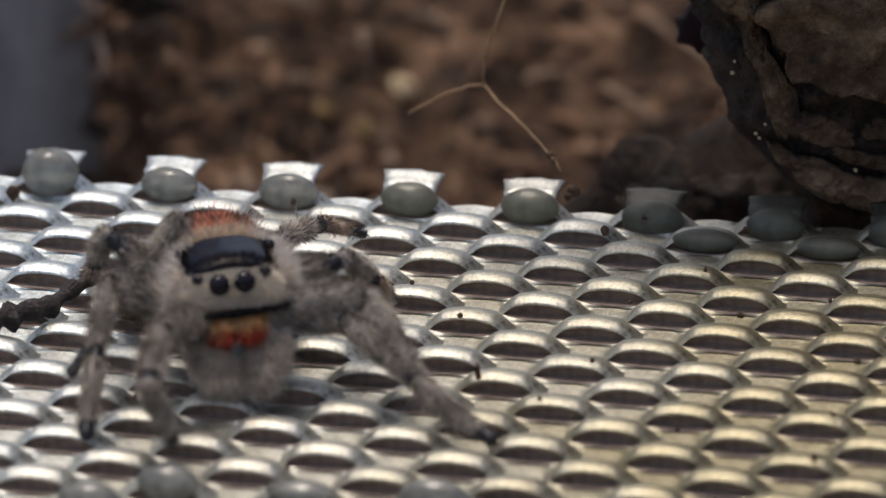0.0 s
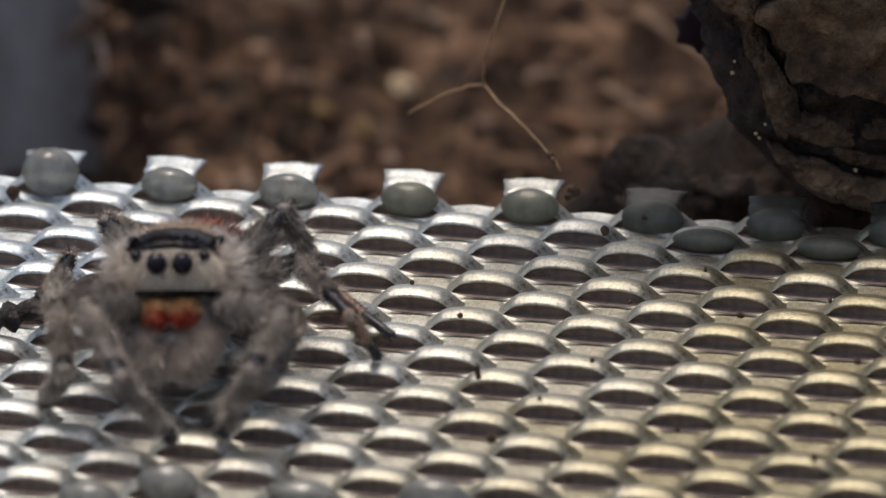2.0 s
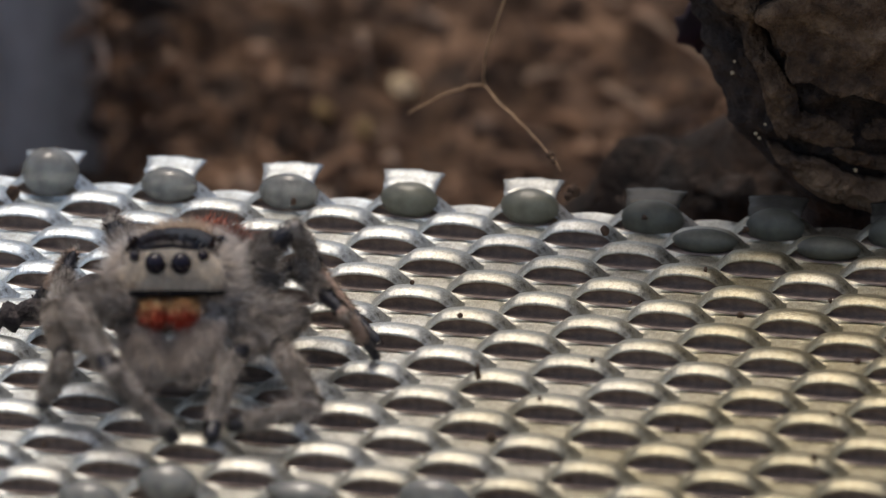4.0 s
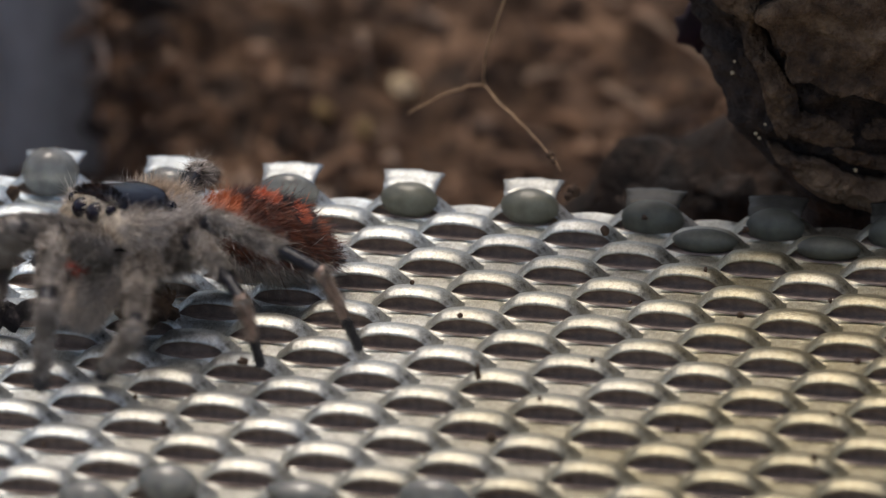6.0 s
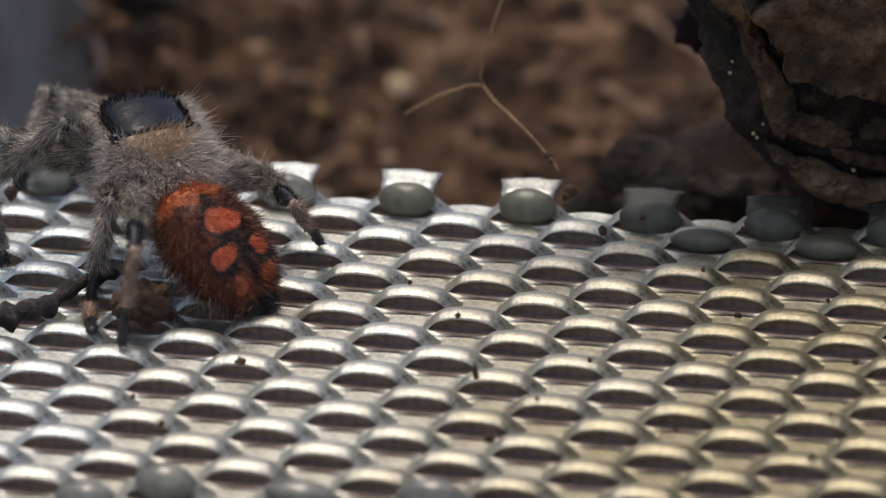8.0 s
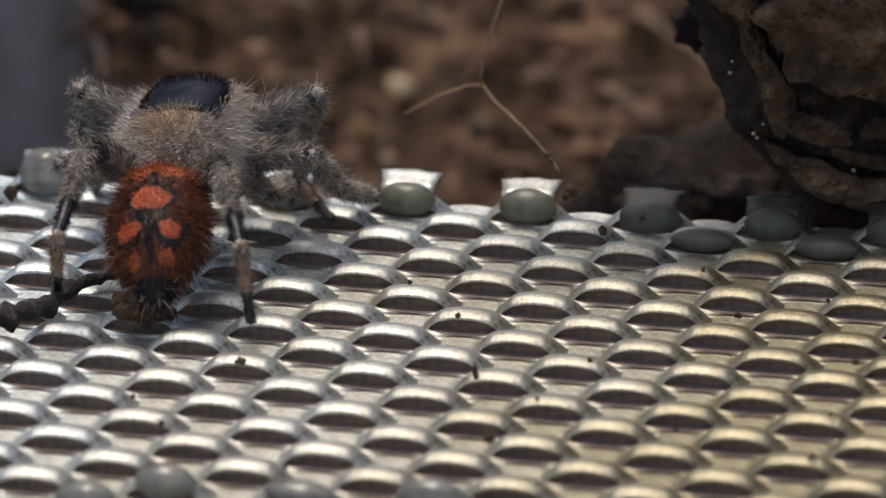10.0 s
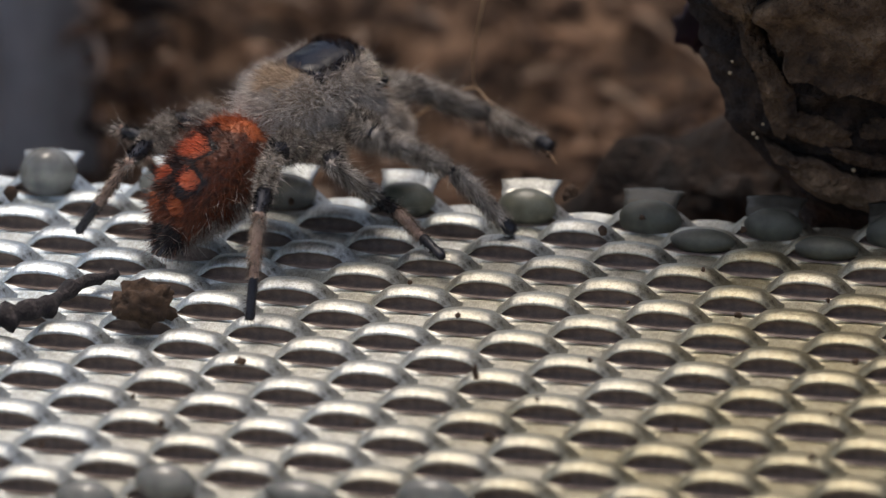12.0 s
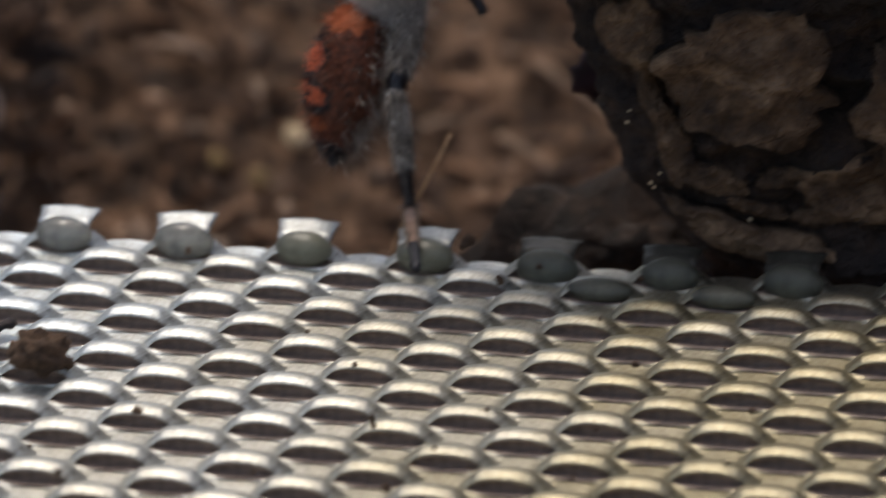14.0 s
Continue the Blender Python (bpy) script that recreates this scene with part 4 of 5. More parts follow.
# ---- what moves ----
# seconds; x, y, z of the cephalothorax; heading, nose up, lean; the abdomen's turn and droop
BODY = [
    (0, -10.65, -16.92, 5.2, 186.58, 3.33, 3.99, 0.34, 19.89),
    (0.9, -10.72, -16.64, 5.2, 186.18, 4.23, 4.19, -0.46, 20.19),
    (1, -11.36, -16.62, 5.4, 181.69, 16.32, 5.65, -8.68, 15.65),
    (1.2, -12.63, -15.79, 5.58, 180.1, 14.7, 1, -10, 10),
    (1.4, -12.73, -16.64, 5.56, 157.26, 13.67, 4.21, -25.17, 26.01),
    (1.5, -13.04, -17.08, 5.5, 160.15, 12.2, 3.25, -34.57, 30.89),
    (2, -13.12, -16.79, 5.57, 175.86, 13.73, 1.29, -10.05, 12.04),
    (3, -13.12, -16.79, 5.57, 175.86, 13.73, 1.29, -10.05, 12.04),
    (4.7, -13.1, -16.56, 5.57, 172.66, 12.93, 2.09, -10.05, 12.04),
    (5.3, -13.55, -13.25, 5.57, 149.09, 13.4, 2.61, -15.32, 15.77),
    (5.5, -14.43, -12.17, 5.4, 137.72, 9.92, 1.4, -7.14, 25.81),
    (5.7, -14.75, -10.91, 5.3, 132.53, 11.12, 2.71, -6.99, 18.15),
    (6, -15.15, -9.37, 5.18, 126.18, 12.59, 4.31, -6.81, 8.79),
    (6.2, -15.4, -8.75, 5.47, 94, 12.5, 4, 13, 9.5),
    (6.5, -15.7, -7.7, 6.0, 50, 14, 4, 44, 3),
    (7, -16.15, -6.7, 6.6, 33, 16, 5, 46, 5),
    (7.3, -15.95, -6.2, 6.6, 31, 16.5, 5, 45, 5),
    (7.5, -15.6, -5.3, 6.55, 27.5, 18, 5, 40, 5),
    (7.75, -15.1, -3.5, 6.35, 25, 19, 3, 27, 12),
    (8, -14.71, -2.14, 6.3, 22.62, 18.81, 0.72, 17.78, 15.81),
    (8.6, -14.56, -2.64, 6.39, 25.04, 14.18, -2.1, 9.83, 18.97),
    (10, -13.17, -0.78, 6.75, -16.34, 14.01, -6.65, 8.38, 15.2),
    (10.5, -12.81, -0.15, 6.8, -18.89, 13.64, -7.34, 6.37, 13.56),
    (11, -11.95, 1.72, 6.85, -20.49, 11.72, -9.14, -3.68, 15.89),
    (11.5, -10.09, 3.08, 6.9, -34.73, 4.22, -11.28, 4.46, 21.16),
    (11.7, -9.6, 3.7, 6.92, -40.56, 7.96, -10.61, 7.34, 19.06),
    (11.9, -7.69, 4.35, 6.93, -50.62, 13.98, -9.59, 5.23, 16.08),
    (12.1, -6.3, 4.26, 7.13, -56.69, 17.29, -8.37, 0.02, 18.5),
    (12.5, -4.22, 3.43, 7.38, -64.52, 19.22, -4.72, -13.91, 20.54),
    (13, -1.8, 3.8, 8.01, -67.94, 24.54, -7.29, -8.44, 17.3),
    (13.2, -0.25, 4.39, 8.9, -70.88, 28.94, -4.67, -2.4, 13.6),
    (13.5, 2.47, 9.17, 11.56, -78.12, 50.87, -1.91, 12.32, 1.22),
    (13.7, 2.6, 10.52, 13.16, -81.85, 60.71, -1.75, 11.42, 2.5),
    (14, 3.33, 11.84, 15.21, -81.83, 66.45, -1.1, 7.66, 4.53),
]
# seconds; where each foot stands
FEET = {
    'R1': [(0.00, -13.2, -27.2, 0.7), (5.00, -13.1, -27.0, 0.7), (5.30, -21.9, -17.4, 0.7), (5.90, -22.1, -16.3, 0.7), (6.25, -24.6, 0.3, 0.7), (6.90, -24.6, 1.1, 0.7), (7.20, -24.3, 5.2, 0.7), (7.50, -24.3, 6.1, 0.7), (7.70, -22.3, 8.1, 0.7), (8.80, -22.3, 8.5, 0.7), (9.20, -14.4, 12.3, 2.0), (10.20, -6.5, 8.6, 0.7), (10.80, -5.8, 9.5, 0.7), (11.08, -5.3, 9.9, 0.7), (11.25, -1.3, 11.4, 0.7), (11.65, -0.2, 12.7, 0.7), (11.80, 0.5, 15.5, 7.0), (12.00, 5.9, 8.4, 2.4), (12.70, 6.2, 7.5, 2.2), (12.90, 6.7, 9.1, 8.5), (13.30, 6.4, 9.2, 13.0), (14.00, 5.2, 13.4, 22.0), ],
    'R2': [(0.00, -17.4, -26.3, 0.7), (1.20, -17.4, -26.1, 0.7), (1.45, -19.6, -22.1, 0.7), (5.00, -19.7, -22.1, 0.7), (5.30, -23.4, -13.2, 0.7), (6.20, -23.3, -13.2, 0.7), (6.50, -26.1, -3.7, 0.7), (7.40, -26.1, -3.7, 0.7), (7.65, -19.3, 8.4, 0.7), (8.90, -19.3, 8.4, 0.7), (9.30, -3.4, 6.0, 0.7), (10.30, -3.4, 6.0, 0.7), (10.70, -1.7, 9.3, 0.7), (11.80, -1.6, 9.5, 0.7), (12.00, 3.8, 0.3, 0.7), (12.70, 3.8, 0.2, 0.7), (12.90, 5.6, 1.8, 0.7), (13.30, 6.0, 2.5, 0.7), (13.45, 7.1, 2.2, 8.0), (14.00, 7.0, 9.9, 22.0), ],
    'R3': [(0.00, -18.5, -18.3, 0.7), (1.20, -18.5, -18.3, 0.7), (1.40, -21.0, -9.8, 0.7), (5.10, -21.0, -9.4, 0.7), (5.50, -21.0, -3.1, 0.7), (6.20, -21.0, -3.1, 0.7), (6.50, -19.3, 0.9, 0.7), (7.30, -19.3, 0.9, 0.7), (7.70, -11.3, 6.7, 0.7), (9.00, -11.3, 6.7, 0.7), (9.40, -5.6, 2.6, 0.7), (11.10, -5.6, 2.1, 0.7), (11.30, -3.8, -0.8, 0.7), (11.75, -3.6, -0.6, 0.7), (11.95, 0.1, -3.0, 0.7), (13.10, 0.3, -3.6, 0.7), (13.20, 0.3, -3.5, 0.7), (13.40, 5.3, 1.0, 0.7), (13.50, 5.2, 1.1, 0.7), (13.70, 8.1, 9.7, 0.7), (14.00, 7.9, 10.1, 12.0), ],
    'R4': [(0.00, -18.3, -4.8, 0.7), (1.20, -18.3, -4.8, 0.7), (1.50, -16.3, -0.9, 0.7), (5.10, -15.8, -0.1, 0.7), (5.50, -13.8, 6.8, 0.7), (6.10, -13.2, 7.4, 0.7), (6.40, -10.7, 6.7, 0.7), (6.70, -5.8, -0.1, 0.7), (7.50, -5.8, -0.1, 0.7), (7.65, -6.2, -0.7, 0.7), (9.10, -6.3, -0.5, 0.7), (9.50, -9.6, -11.6, 0.7), (10.50, -9.6, -11.6, 0.7), (13.00, -9.7, -11.3, 0.7), (13.25, -3.2, -5.2, 0.7), (13.42, -3.0, -4.7, 0.7), (13.55, 4.3, 1.6, 0.7), (13.75, 4.4, 2.5, 0.7), (14.00, 4.1, 2.1, 0.7), ],
    'L1': [(0.00, 2.3, -27.6, 0.7), (0.85, 2.3, -27.6, 0.7), (1.05, -0.7, -27.6, 0.7), (1.25, -3.5, -22.9, 0.7), (1.50, -10.6, -26.2, 0.7), (3.00, -11.4, -26.8, 0.7), (5.00, -11.4, -26.8, 0.7), (5.30, -13.7, -24.1, 0.7), (5.45, -15.4, -22.4, 0.7), (5.70, -20.0, -19.7, 0.7), (6.00, -19.9, -20.1, 0.7), (6.30, -24.0, -10.1, 0.7), (7.30, -24.0, -10.1, 0.7), (7.60, -24.7, 2.7, 0.7), (8.80, -24.7, 8.6, 0.7), (9.40, -16.4, 10.8, 0.7), (11.10, -15.5, 10.8, 0.7), (12.00, -5.3, 12.0, 0.7), (12.80, 2.2, 15.2, 0.7), (13.10, 3.3, 7.2, 9.0), (14.00, 5.1, 12.8, 20.0), ],
    'L2': [(0.00, 1.4, -26.7, 0.7), (0.85, 1.4, -26.7, 0.7), (1.05, -1.9, -23.0, 0.7), (1.25, -4.1, -24.2, 0.7), (1.50, -12.2, -24.7, 0.7), (3.00, -10.5, -25.2, 0.7), (5.00, -10.5, -25.2, 0.7), (5.75, -10.9, -24.6, 0.7), (5.95, -16.8, -19.5, 0.7), (6.10, -17.4, -18.5, 0.7), (6.50, -17.5, -18.8, 0.7), (6.70, -17.5, -18.7, 0.7), (7.00, -21.3, -10.2, 0.7), (7.50, -22.3, -3.9, 0.7), (8.80, -22.8, -0.6, 0.7), (9.50, -16.7, 10.4, 0.7), (11.10, -16.3, 10.4, 0.7), (12.00, -10.1, 10.5, 0.7), (12.80, -2.3, 10.2, 0.7), (13.20, -1.3, 10.9, 0.7), (13.50, 4.3, 7.2, 8.0), (14.00, 4.5, 13.1, 21.0), ],
    'L3': [(0.00, -2.5, -9.0, 0.7), (1.00, -2.5, -9.4, 0.7), (1.20, -3.9, -14.0, 0.7), (1.45, -3.3, -16.7, 0.7), (5.00, -3.4, -16.6, 0.7), (5.45, -3.5, -16.9, 0.7), (5.65, -8.9, -17.6, 0.7), (6.05, -9.1, -17.5, 0.7), (6.20, -10.1, -16.8, 0.7), (6.50, -13.7, -11.7, 0.7), (6.70, -13.7, -11.7, 0.7), (6.95, -17.3, -12.8, 0.7), (8.90, -17.7, -12.5, 0.7), (9.50, -18.1, 7.9, 0.7), (11.10, -18.0, 8.3, 0.7), (12.00, -14.3, 8.1, 0.7), (12.80, -8.3, 7.9, 0.7), (13.30, -4.4, 5.6, 0.7), (13.70, -2.2, 2.9, 6.0), (14.00, 2.9, 10.6, 18.0), ],
    'L4': [(0.00, -4.1, 0.4, 0.7), (0.90, -4.1, 0.4, 0.7), (1.05, -2.4, -2.1, 0.7), (1.20, -1.7, -10.2, 0.7), (1.45, -2.5, -13.8, 0.7), (5.00, -3.5, -14.9, 0.7), (5.30, -3.6, -16.1, 0.7), (5.70, -4.2, -15.5, 0.7), (6.50, -4.3, -15.3, 0.7), (7.30, -4.7, -15.5, 0.7), (7.50, -7.4, -14.8, 0.7), (7.65, -16.0, -14.4, 0.7), (9.20, -16.1, -14.4, 0.7), (9.60, -19.6, -8.1, 0.7), (11.10, -19.3, -8.3, 0.7), (11.30, -19.1, -4.8, 0.7), (11.60, -19.1, -1.6, 0.7), (11.80, -18.8, 1.5, 0.7), (12.65, -18.8, 1.5, 0.7), (12.85, -14.1, 5.4, 0.7), (13.20, -14.2, 4.5, 0.7), (13.35, -9.4, 7.4, 3.0), (13.50, -8.4, 7.5, 0.7), (13.75, -7.7, 7.6, 0.7), (14.00, 0.2, 11.7, 9.0), ],
}


# seconds; which way each knee bulges and the shin leans back from the foot, in the body's own space
BENT = {
    'R1': [(0.9, 0.63, -0.34, 0.7, 0.3, 0.89, 0.36), (1.6, 0.82, -0.07, 0.57, 0.41, 0.58, 0.71), (5, 0.83, 0.44, 0.34, 0.53, 0.43, 0.73), (5.5, 0.49, -0.05, 0.87, -0.66, 0.4, 0.64), (6, -0.46, 0.8, 0.39, 0.76, -0.56, 0.33), (6.5, 0.95, -0.22, -0.21, 0.52, 0.1, 0.85), (7, 0.93, -0.26, -0.26, 0.39, -0.03, 0.92), (7.5, 0.96, -0.09, -0.19, 0.41, 0.23, 0.84), (8, 0.99, 0.08, -0.12, 0.42, 0.49, 0.76), (10.5, 0.77, -0.12, 0.62, 0.28, -0.57, 0.77), (11, 0.48, -0.59, 0.65, 0.34, -0.5, 0.79), (11.5, -0.85, 0.46, 0.25, 0.54, -0.62, 0.56), (12, -0.6, 0.64, 0.48, -0.97, 0.03, 0.23), (12.5, 0.81, 0.02, 0.59, -0.97, 0.11, 0.23), (13, 0.93, -0.16, 0.34, 0.52, -0.78, 0.35), (13.5, 0.96, 0, 0.16, 0.47, 0.02, 0.36), (14, 0.99, 0.16, -0.02, 0.42, 0.83, 0.38)],
    'R2': [(0.9, -0.54, -0.8, 0.27, -0.21, -0.78, 0.59), (1.6, 0.9, -0.06, 0.42, -0.34, 0.81, 0.48), (5, 0.99, 0.06, 0.08, -0.37, 0.67, 0.65), (5.5, 0.77, -0.63, 0.09, 0.41, 0.14, 0.9), (6, 0.87, -0.2, 0.01, 0.49, -0.1, 0.82), (6.5, 0.97, 0.24, -0.06, 0.57, -0.34, 0.74), (7, 0.96, 0.26, -0.07, 0.49, -0.09, 0.87), (7.5, 0.98, 0.09, -0.03, 0.47, 0.05, 0.87), (8, 1, -0.09, 0.02, 0.46, 0.18, 0.87), (10.5, 0.97, 0.13, -0.23, -0.14, -0.83, 0.55), (11, 0.63, -0.65, 0.42, -0.13, -0.73, 0.68), (11.5, -0.69, -0.45, 0.57, 0.57, -0.69, 0.44), (12, 0.07, -0.66, 0.75, -0.47, -0.19, 0.86), (12.5, 0.59, -0.69, 0.43, 0.55, -0.32, 0.77), (13, 0.02, 0.28, -0.96, 0.54, -0.21, 0.81), (13.5, -0.07, 0.38, -0.05, 0.23, 0.33, 0.65), (14, -0.17, 0.48, 0.86, -0.08, 0.87, 0.49)],
    'R3': [(0.9, -0.07, -0.47, 0.88, -0.64, -0.06, 0.76), (1.6, 0.56, 0.74, -0.37, -0.56, 0.44, 0.7), (5, 0.41, 0.76, -0.51, -0.6, 0.38, 0.7), (5.5, -0.06, -1, 0.02, -0.63, 0.18, 0.76), (6, 0.46, -0.61, 0.01, -0.43, -0.15, 0.8), (6.5, 0.98, -0.22, -0.01, -0.24, -0.49, 0.84), (7, 0.97, -0.23, -0.01, -0.35, -0.48, 0.8), (7.5, 0.9, -0.4, 0.04, -0.41, -0.29, 0.83), (8, 0.82, -0.57, 0.1, -0.48, -0.11, 0.87), (10.5, 0.41, -0.78, -0.47, -0.38, 0.88, -0.28), (11, -0.12, -0.55, 0.83, 0.38, -0.7, 0.6), (11.5, 0.72, -0.67, 0.18, -0.61, 0.14, 0.78), (12, 0.15, -0.56, 0.82, -0.9, 0.14, 0.41), (12.5, 0.51, -0.7, 0.5, 0.49, -0.26, 0.83), (13, 0.57, -0.3, 0.76, -0.88, 0.28, 0.38), (13.5, 0.5, 0.24, 0.83, -0.3, 0.61, 0.73), (14, 1, -0.01, -0.06, -0.35, 0.56, 0.75)],
    'R4': [(0.9, 0.4, 0.49, 0.78, -0.06, 0.92, 0.38), (1.6, 0.59, 0.22, 0.78, -0.27, 0.94, 0.22), (5, 0.3, 0.75, 0.59, -0.19, 0.98, 0.1), (5.5, 0.25, 0.32, 0.92, -0.66, 0.69, 0.31), (6, -0.45, 0.08, 0.89, 0.57, -0.78, 0.26), (6.5, -0.37, -0.35, 0.86, -0.87, -0.38, 0.32), (7, 0.34, -0.54, 0.77, 0.97, -0.25, -0.04), (7.5, 0.13, 0.05, 0.99, 0.76, 0.65, 0.05), (8, 0.98, -0.22, 0.04, -0.49, -0.32, 0.81), (10.5, 0.14, -0.06, 0.99, 0.21, -0.1, 0.97), (11, -0.19, 0.33, 0.92, 0.3, -0.29, 0.91), (11.5, 0, 0, 1, 0.34, -0.16, 0.93), (12, 0.13, -0.45, 0.88, 0.17, 0.3, 0.94), (12.5, -0.7, -0.48, 0.52, 0.32, 0.16, 0.94), (13, -0.86, -0.47, 0.21, 0.6, -0.77, 0.22), (13.5, 0.61, 0.26, 0.75, 0.1, 0.92, 0.38), (14, 0.47, -0.87, -0.12, -0.95, 0.32, 0.04)],
    'L1': [(0.9, -0.04, -0.76, 0.64, 0.55, -0.78, 0.28), (1.6, -0.88, 0.47, 0.08, -0.35, 0.65, 0.67), (5, -0.72, -0.65, -0.25, -0.02, -0.89, 0.45), (5.5, -0.78, 0.34, 0.53, 0.79, -0.55, 0.27), (6, 0.74, -0.58, 0.34, -0.33, 0.26, 0.91), (6.5, -0.57, -0.82, 0.04, -0.28, 0.15, 0.95), (7, -0.28, -0.46, 0.85, -0.38, 0.15, 0.91), (7.5, -0.49, -0.44, 0.71, -0.38, 0.26, 0.88), (8, -0.71, -0.42, 0.56, -0.37, 0.37, 0.85), (10.5, -0.76, 0, 0.64, 0.14, -0.54, 0.83), (11, 0.74, -0.47, 0.48, 0.31, -0.6, 0.74), (11.5, -0.64, -0.45, 0.62, -0.84, 0.37, 0.4), (12, -0.77, -0.45, 0.26, -0.48, 0.32, 0.68), (12.5, -0.89, -0.45, -0.1, -0.13, 0.27, 0.95), (13, -0.86, -0.24, -0.46, -0.05, 0.48, 0.88), (13.5, -0.91, -0.22, -0.33, -0.22, 0.67, 0.59), (14, -0.96, -0.2, -0.2, -0.39, 0.86, 0.31)],
    'L2': [(0.9, -0.49, -0.25, 0.83, 0.5, -0.77, 0.4), (1.6, -0.6, -0.72, 0.36, -0.79, 0.14, 0.6), (5, -0.51, -0.85, 0.13, -0.45, 0.67, -0.59), (5.5, 0.16, -0.51, 0.85, 0.55, -0.39, 0.74), (6, 0.4, 0.1, 0.91, -0.8, 0.24, 0.56), (6.5, 0.9, 0.11, 0.42, -0.09, 0.1, 0.99), (7, -0.3, -0.41, 0.86, -0.25, 0.01, 0.97), (7.5, -0.18, -0.2, 0.93, -0.23, 0.15, 0.95), (8, -0.06, 0, 1, -0.22, 0.3, 0.93), (10.5, -0.1, -0.67, 0.74, 0.01, -0.74, 0.67), (11, -0.92, -0.36, 0.19, 0.17, -0.76, 0.63), (11.5, -0.56, -0.73, 0.38, 0.18, -0.78, 0.61), (12, -0.6, -0.72, 0.07, -0.03, -0.24, 0.77), (12.5, -0.65, -0.72, -0.24, -0.24, 0.3, 0.92), (13, -0.14, -0.93, -0.35, -0.2, 0.44, 0.88), (13.5, -0.53, -0.65, -0.27, -0.32, 0.64, 0.61), (14, -0.91, -0.37, -0.19, -0.44, 0.83, 0.35)],
    'L3': [(0.9, 0.03, 0.78, 0.62, 0.24, 0.81, 0.54), (1.6, 0.7, -0.63, 0.33, 0.25, 0.75, 0.61), (5, 0.37, -0.87, 0.34, 0.3, 0.72, 0.63), (5.5, -0.36, -0.66, 0.66, -0.82, 0.38, 0.42), (6, 0, 0.22, 0.98, -0.18, 0.52, 0.83), (6.5, -0.38, -0.87, 0.33, 0.82, 0.42, 0.38), (7, 0.11, -0.21, 0.97, -0.48, -0.51, 0.71), (7.5, -0.32, -0.24, 0.92, 0.52, 0.79, 0.32), (8, -0.16, -0.34, 0.93, 0.31, 0.88, -0.35), (10.5, -0.93, -0.28, 0.23, 0.24, -0.73, 0.64), (11, 0.65, -0.55, 0.52, 0.35, -0.71, 0.61), (11.5, 0.64, -0.62, 0.45, 0.4, -0.65, 0.64), (12, 0.38, -0.62, -0.16, -0.01, -0.28, 0.78), (12.5, 0.12, -0.62, -0.78, -0.41, 0.09, 0.91), (13, -0.14, -0.08, -0.99, -0.3, 0.19, 0.93), (13.5, -0.39, -0.32, -0.22, -0.38, 0.5, 0.64), (14, -0.64, -0.55, 0.54, -0.46, 0.82, 0.35)],
    'L4': [(0.9, 0.32, 0.37, 0.87, 0.27, -0.04, 0.96), (1.6, -0.39, 0.12, 0.92, 0.71, -0.56, 0.43), (5, -0.86, 0.11, 0.49, 0.59, -0.41, 0.7), (5.5, 0.37, -0.79, 0.49, 0.14, 0.55, 0.82), (6, 0.31, 0.67, 0.68, -0.08, 0.62, 0.78), (6.5, 0.41, 0.61, 0.68, -0.58, 0.52, 0.62), (7, -0.03, -0.65, 0.76, -0.83, 0.1, 0.55), (7.5, -0.88, 0.31, 0.36, -0.25, -0.87, 0.42), (8, 0.02, 0.19, 0.98, -0.11, -0.33, 0.94), (10.5, -0.33, 0.25, 0.91, 0.35, -0.24, 0.91), (11, -0.74, 0.63, 0.22, -0.22, 0.94, 0.27), (11.5, -0.79, 0.56, 0.25, 0.6, -0.35, 0.72), (12, -0.84, 0.53, 0.04, 0.64, 0.46, 0.62), (12.5, -0.93, 0.37, 0.08, 0.62, -0.27, 0.74), (13, 0.27, -0.51, 0.82, -0.52, 0.84, 0.12), (13.5, 0.51, 0.64, 0.58, -0.61, -0.74, 0.29), (14, -0.94, -0.26, 0.23, 0.15, 0.97, -0.19)],
}


def between(rows, t):
    """The values at t, eased between the rows."""
    if t <= rows[0][0]:
        return list(rows[0][1:])
    for a, b in zip(rows, rows[1:]):
        if t <= b[0]:
            k = (t - a[0]) / max(1e-6, b[0] - a[0])
            k = k * k * (3 - 2 * k)
            return [p + (q - p) * k for p, q in zip(a[1:], b[1:])]
    return list(rows[-1][1:])


def glided(rows, t):
    """The values at t on a smooth curve through the rows that never overshoots."""
    n = len(rows)
    if t <= rows[0][0]:
        return list(rows[0][1:])
    if t >= rows[-1][0]:
        return list(rows[-1][1:])
    k = max(i for i in range(n - 1) if rows[i][0] <= t)

    def speed(i, c):
        if i == 0 or i == n - 1:
            return 0.0
        a = (rows[i][c] - rows[i - 1][c]) / (rows[i][0] - rows[i - 1][0])
        b = (rows[i + 1][c] - rows[i][c]) / (rows[i + 1][0] - rows[i][0])
        return 0.0 if a * b <= 0 else 2 * a * b / (a + b)
    h = rows[k + 1][0] - rows[k][0]
    u = (t - rows[k][0]) / h
    out = []
    for c in range(1, len(rows[0])):
        p, q, a, b = rows[k][c], rows[k + 1][c], speed(k, c) * h, speed(k + 1, c) * h
        out.append((2 * u ** 3 - 3 * u * u + 1) * p + (u ** 3 - 2 * u * u + u) * a + (3 * u * u - 2 * u ** 3) * q + (u ** 3 - u * u) * b)
    return out


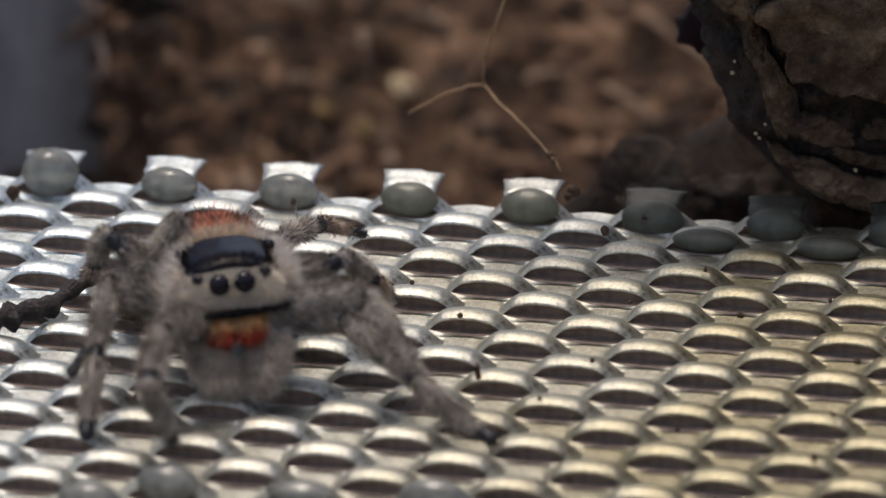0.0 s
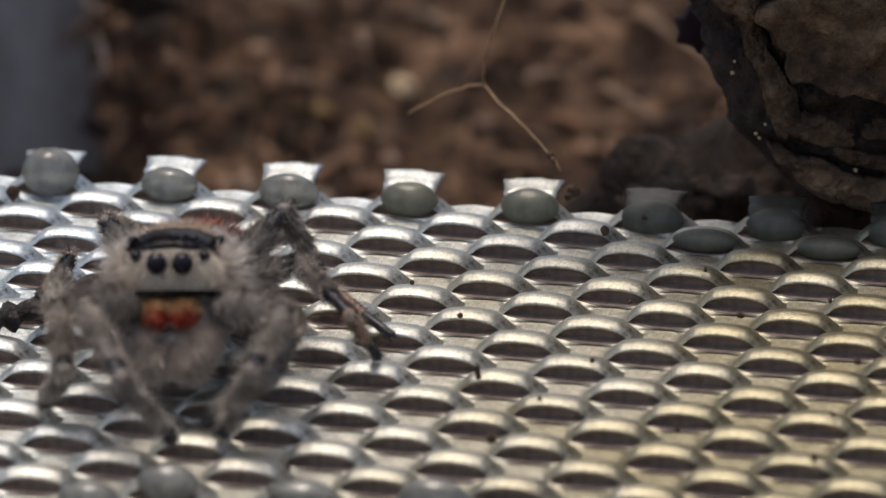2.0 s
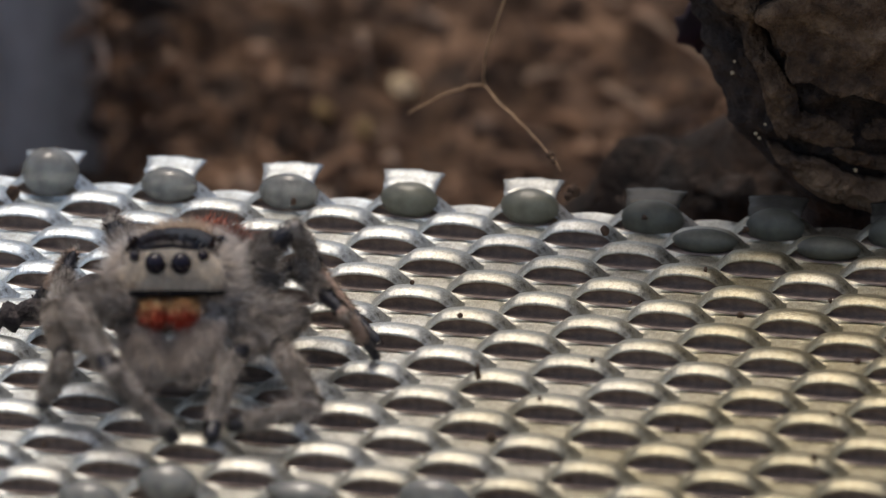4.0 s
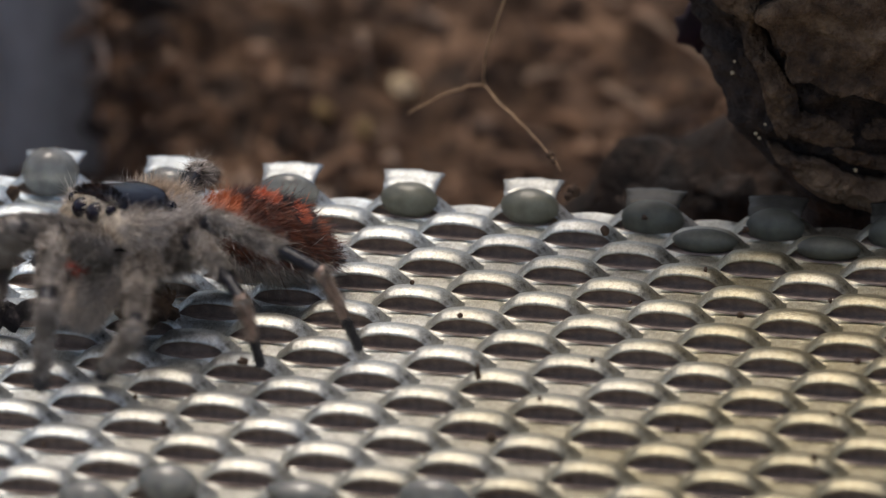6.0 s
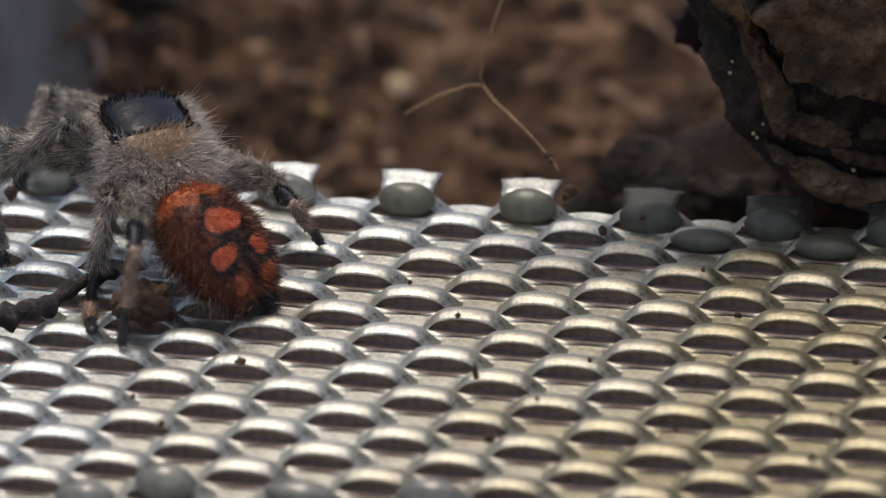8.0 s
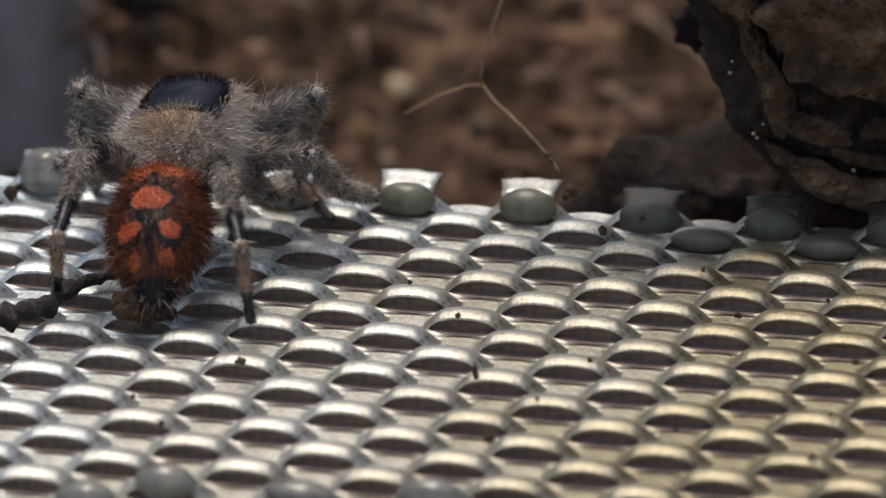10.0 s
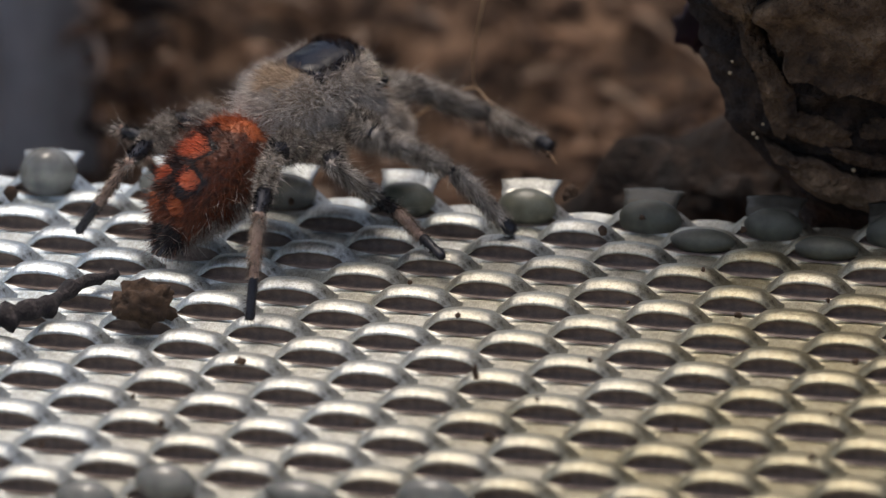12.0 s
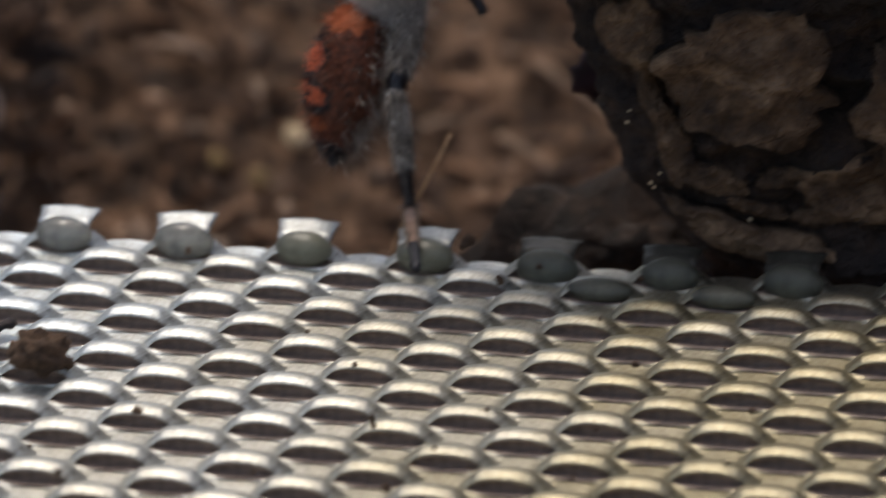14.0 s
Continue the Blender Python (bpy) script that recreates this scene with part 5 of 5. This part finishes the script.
def stepped(rows, t):
    """A foot's place at t: it lifts in proportion to the way it goes."""
    p = Vector(between(rows, t))
    for a, b in zip(rows, rows[1:]):
        if a[0] < t < b[0]:
            k = (t - a[0]) / (b[0] - a[0])
            far = (Vector(b[1:]) - Vector(a[1:])).length
            if far > 1.0 and b[0] - a[0] < 0.7:
                p.z += min(1.5, 0.25 * far) * math.sin(math.pi * k)
    return p


def leg_joints(hip, foot, pole, lean, long):
    """Knee and ankle of a leg from the hip to the foot; the knee bulges along pole, the shin leans along lean."""
    femur, tibia = FEMUR * long, TIBIA * long
    reach = femur + tibia - 0.15
    for k in range(21):
        ankle = foot + lean.normalized().lerp((hip - foot).normalized(), k / 20).normalized() * FOOT * long
        if (ankle - hip).length < reach:
            break
    line = ankle - hip
    c = max(0.6, min(line.length, reach))
    a = (femur ** 2 - tibia ** 2 + c * c) / (2 * c)
    h = math.sqrt(max(0.0, femur ** 2 - a * a))
    n = line.normalized()
    pole = (pole - n * pole.dot(n)).normalized()
    return hip + n * a + pole * h, hip + n * c


def bone(a, b, back):
    """A pose at a whose +y runs to b."""
    y = (b - a).normalized()
    x = y.cross(back)
    x = x.normalized() if x.length > 1e-4 else Vector((1, 0, 0))
    z = x.cross(y)
    m = Matrix((x, y, z)).transposed().to_4x4()
    m.translation = a * MM
    return m


def leaned(shift, angle):
    """The rootlet's pose, turned about its fork and shifted in millimetres."""
    fork = Vector((2.35, 15, 3.61)) * MM
    return Matrix.Translation(fork + Vector(shift) * MM) @ Matrix.Rotation(radians(angle), 4, "Y") @ Matrix.Translation(-fork)


def motions():
    walk(rootlet, [(0.0, leaned((0, 0, 0), 0)), (11.4, leaned((0, 0, 0), 0)), (11.8, leaned((-0.3, 0, -0.1), -7)), (12.6, leaned((-0.4, 0, -0.2), -8)),
                   (13.0, leaned((0.5, 3, -5), 5)), (13.4, leaned((0.5, 4, -9), 10)), (14.0, leaned((0.5, 4, -9), 10))])
    times = [round(0.1 * k, 1) for k in range(141)]
    body_rows, belly_rows, leg_rows = [], [], {k: ([], [], []) for k in legs}
    for t in times:
        x, y, z, yaw, nose, lean, turn, droop = glided(BODY, t)
        m = pose(x * MM, y * MM, z * MM, nose, lean, yaw)
        body_rows.append((t, m))
        belly_rows.append((t, pose(0, -3.6 * MM, -0.1 * MM, droop, 0, turn)))
        big = pose(x, y, z, nose, lean, yaw)
        inv = big.inverted()
        for name, chain in legs.items():
            s = 1 if name[0] == "R" else -1
            hx, hy, hz = HIPS[name[1]]
            hip = Vector((s * hx, hy, hz))
            foot = stepped(FEET[name], t)
            bend = between(BENT[name], t)
            turned = big.to_3x3()
            knee_w, ankle_w = leg_joints(big @ hip, foot, turned @ Vector(bend[:3]), turned @ Vector(bend[3:]), LONG[name[1]])
            tip_w = ankle_w + (foot - ankle_w).normalized() * FOOT * LONG[name[1]]
            knee, ankle, tip = inv @ knee_w, inv @ ankle_w, inv @ tip_w
            back = inv.to_3x3() @ Vector((0, 0, 1))
            for rows, a, b in zip(leg_rows[name], (hip, knee, ankle), (knee, ankle, tip)):
                rows.append((t, bone(a, b, back)))
    walk(spider, body_rows)
    walk(abdomen, belly_rows)
    for name, chain in legs.items():
        for ob, rows in zip(chain, leg_rows[name]):
            walk(ob, rows)


motions()
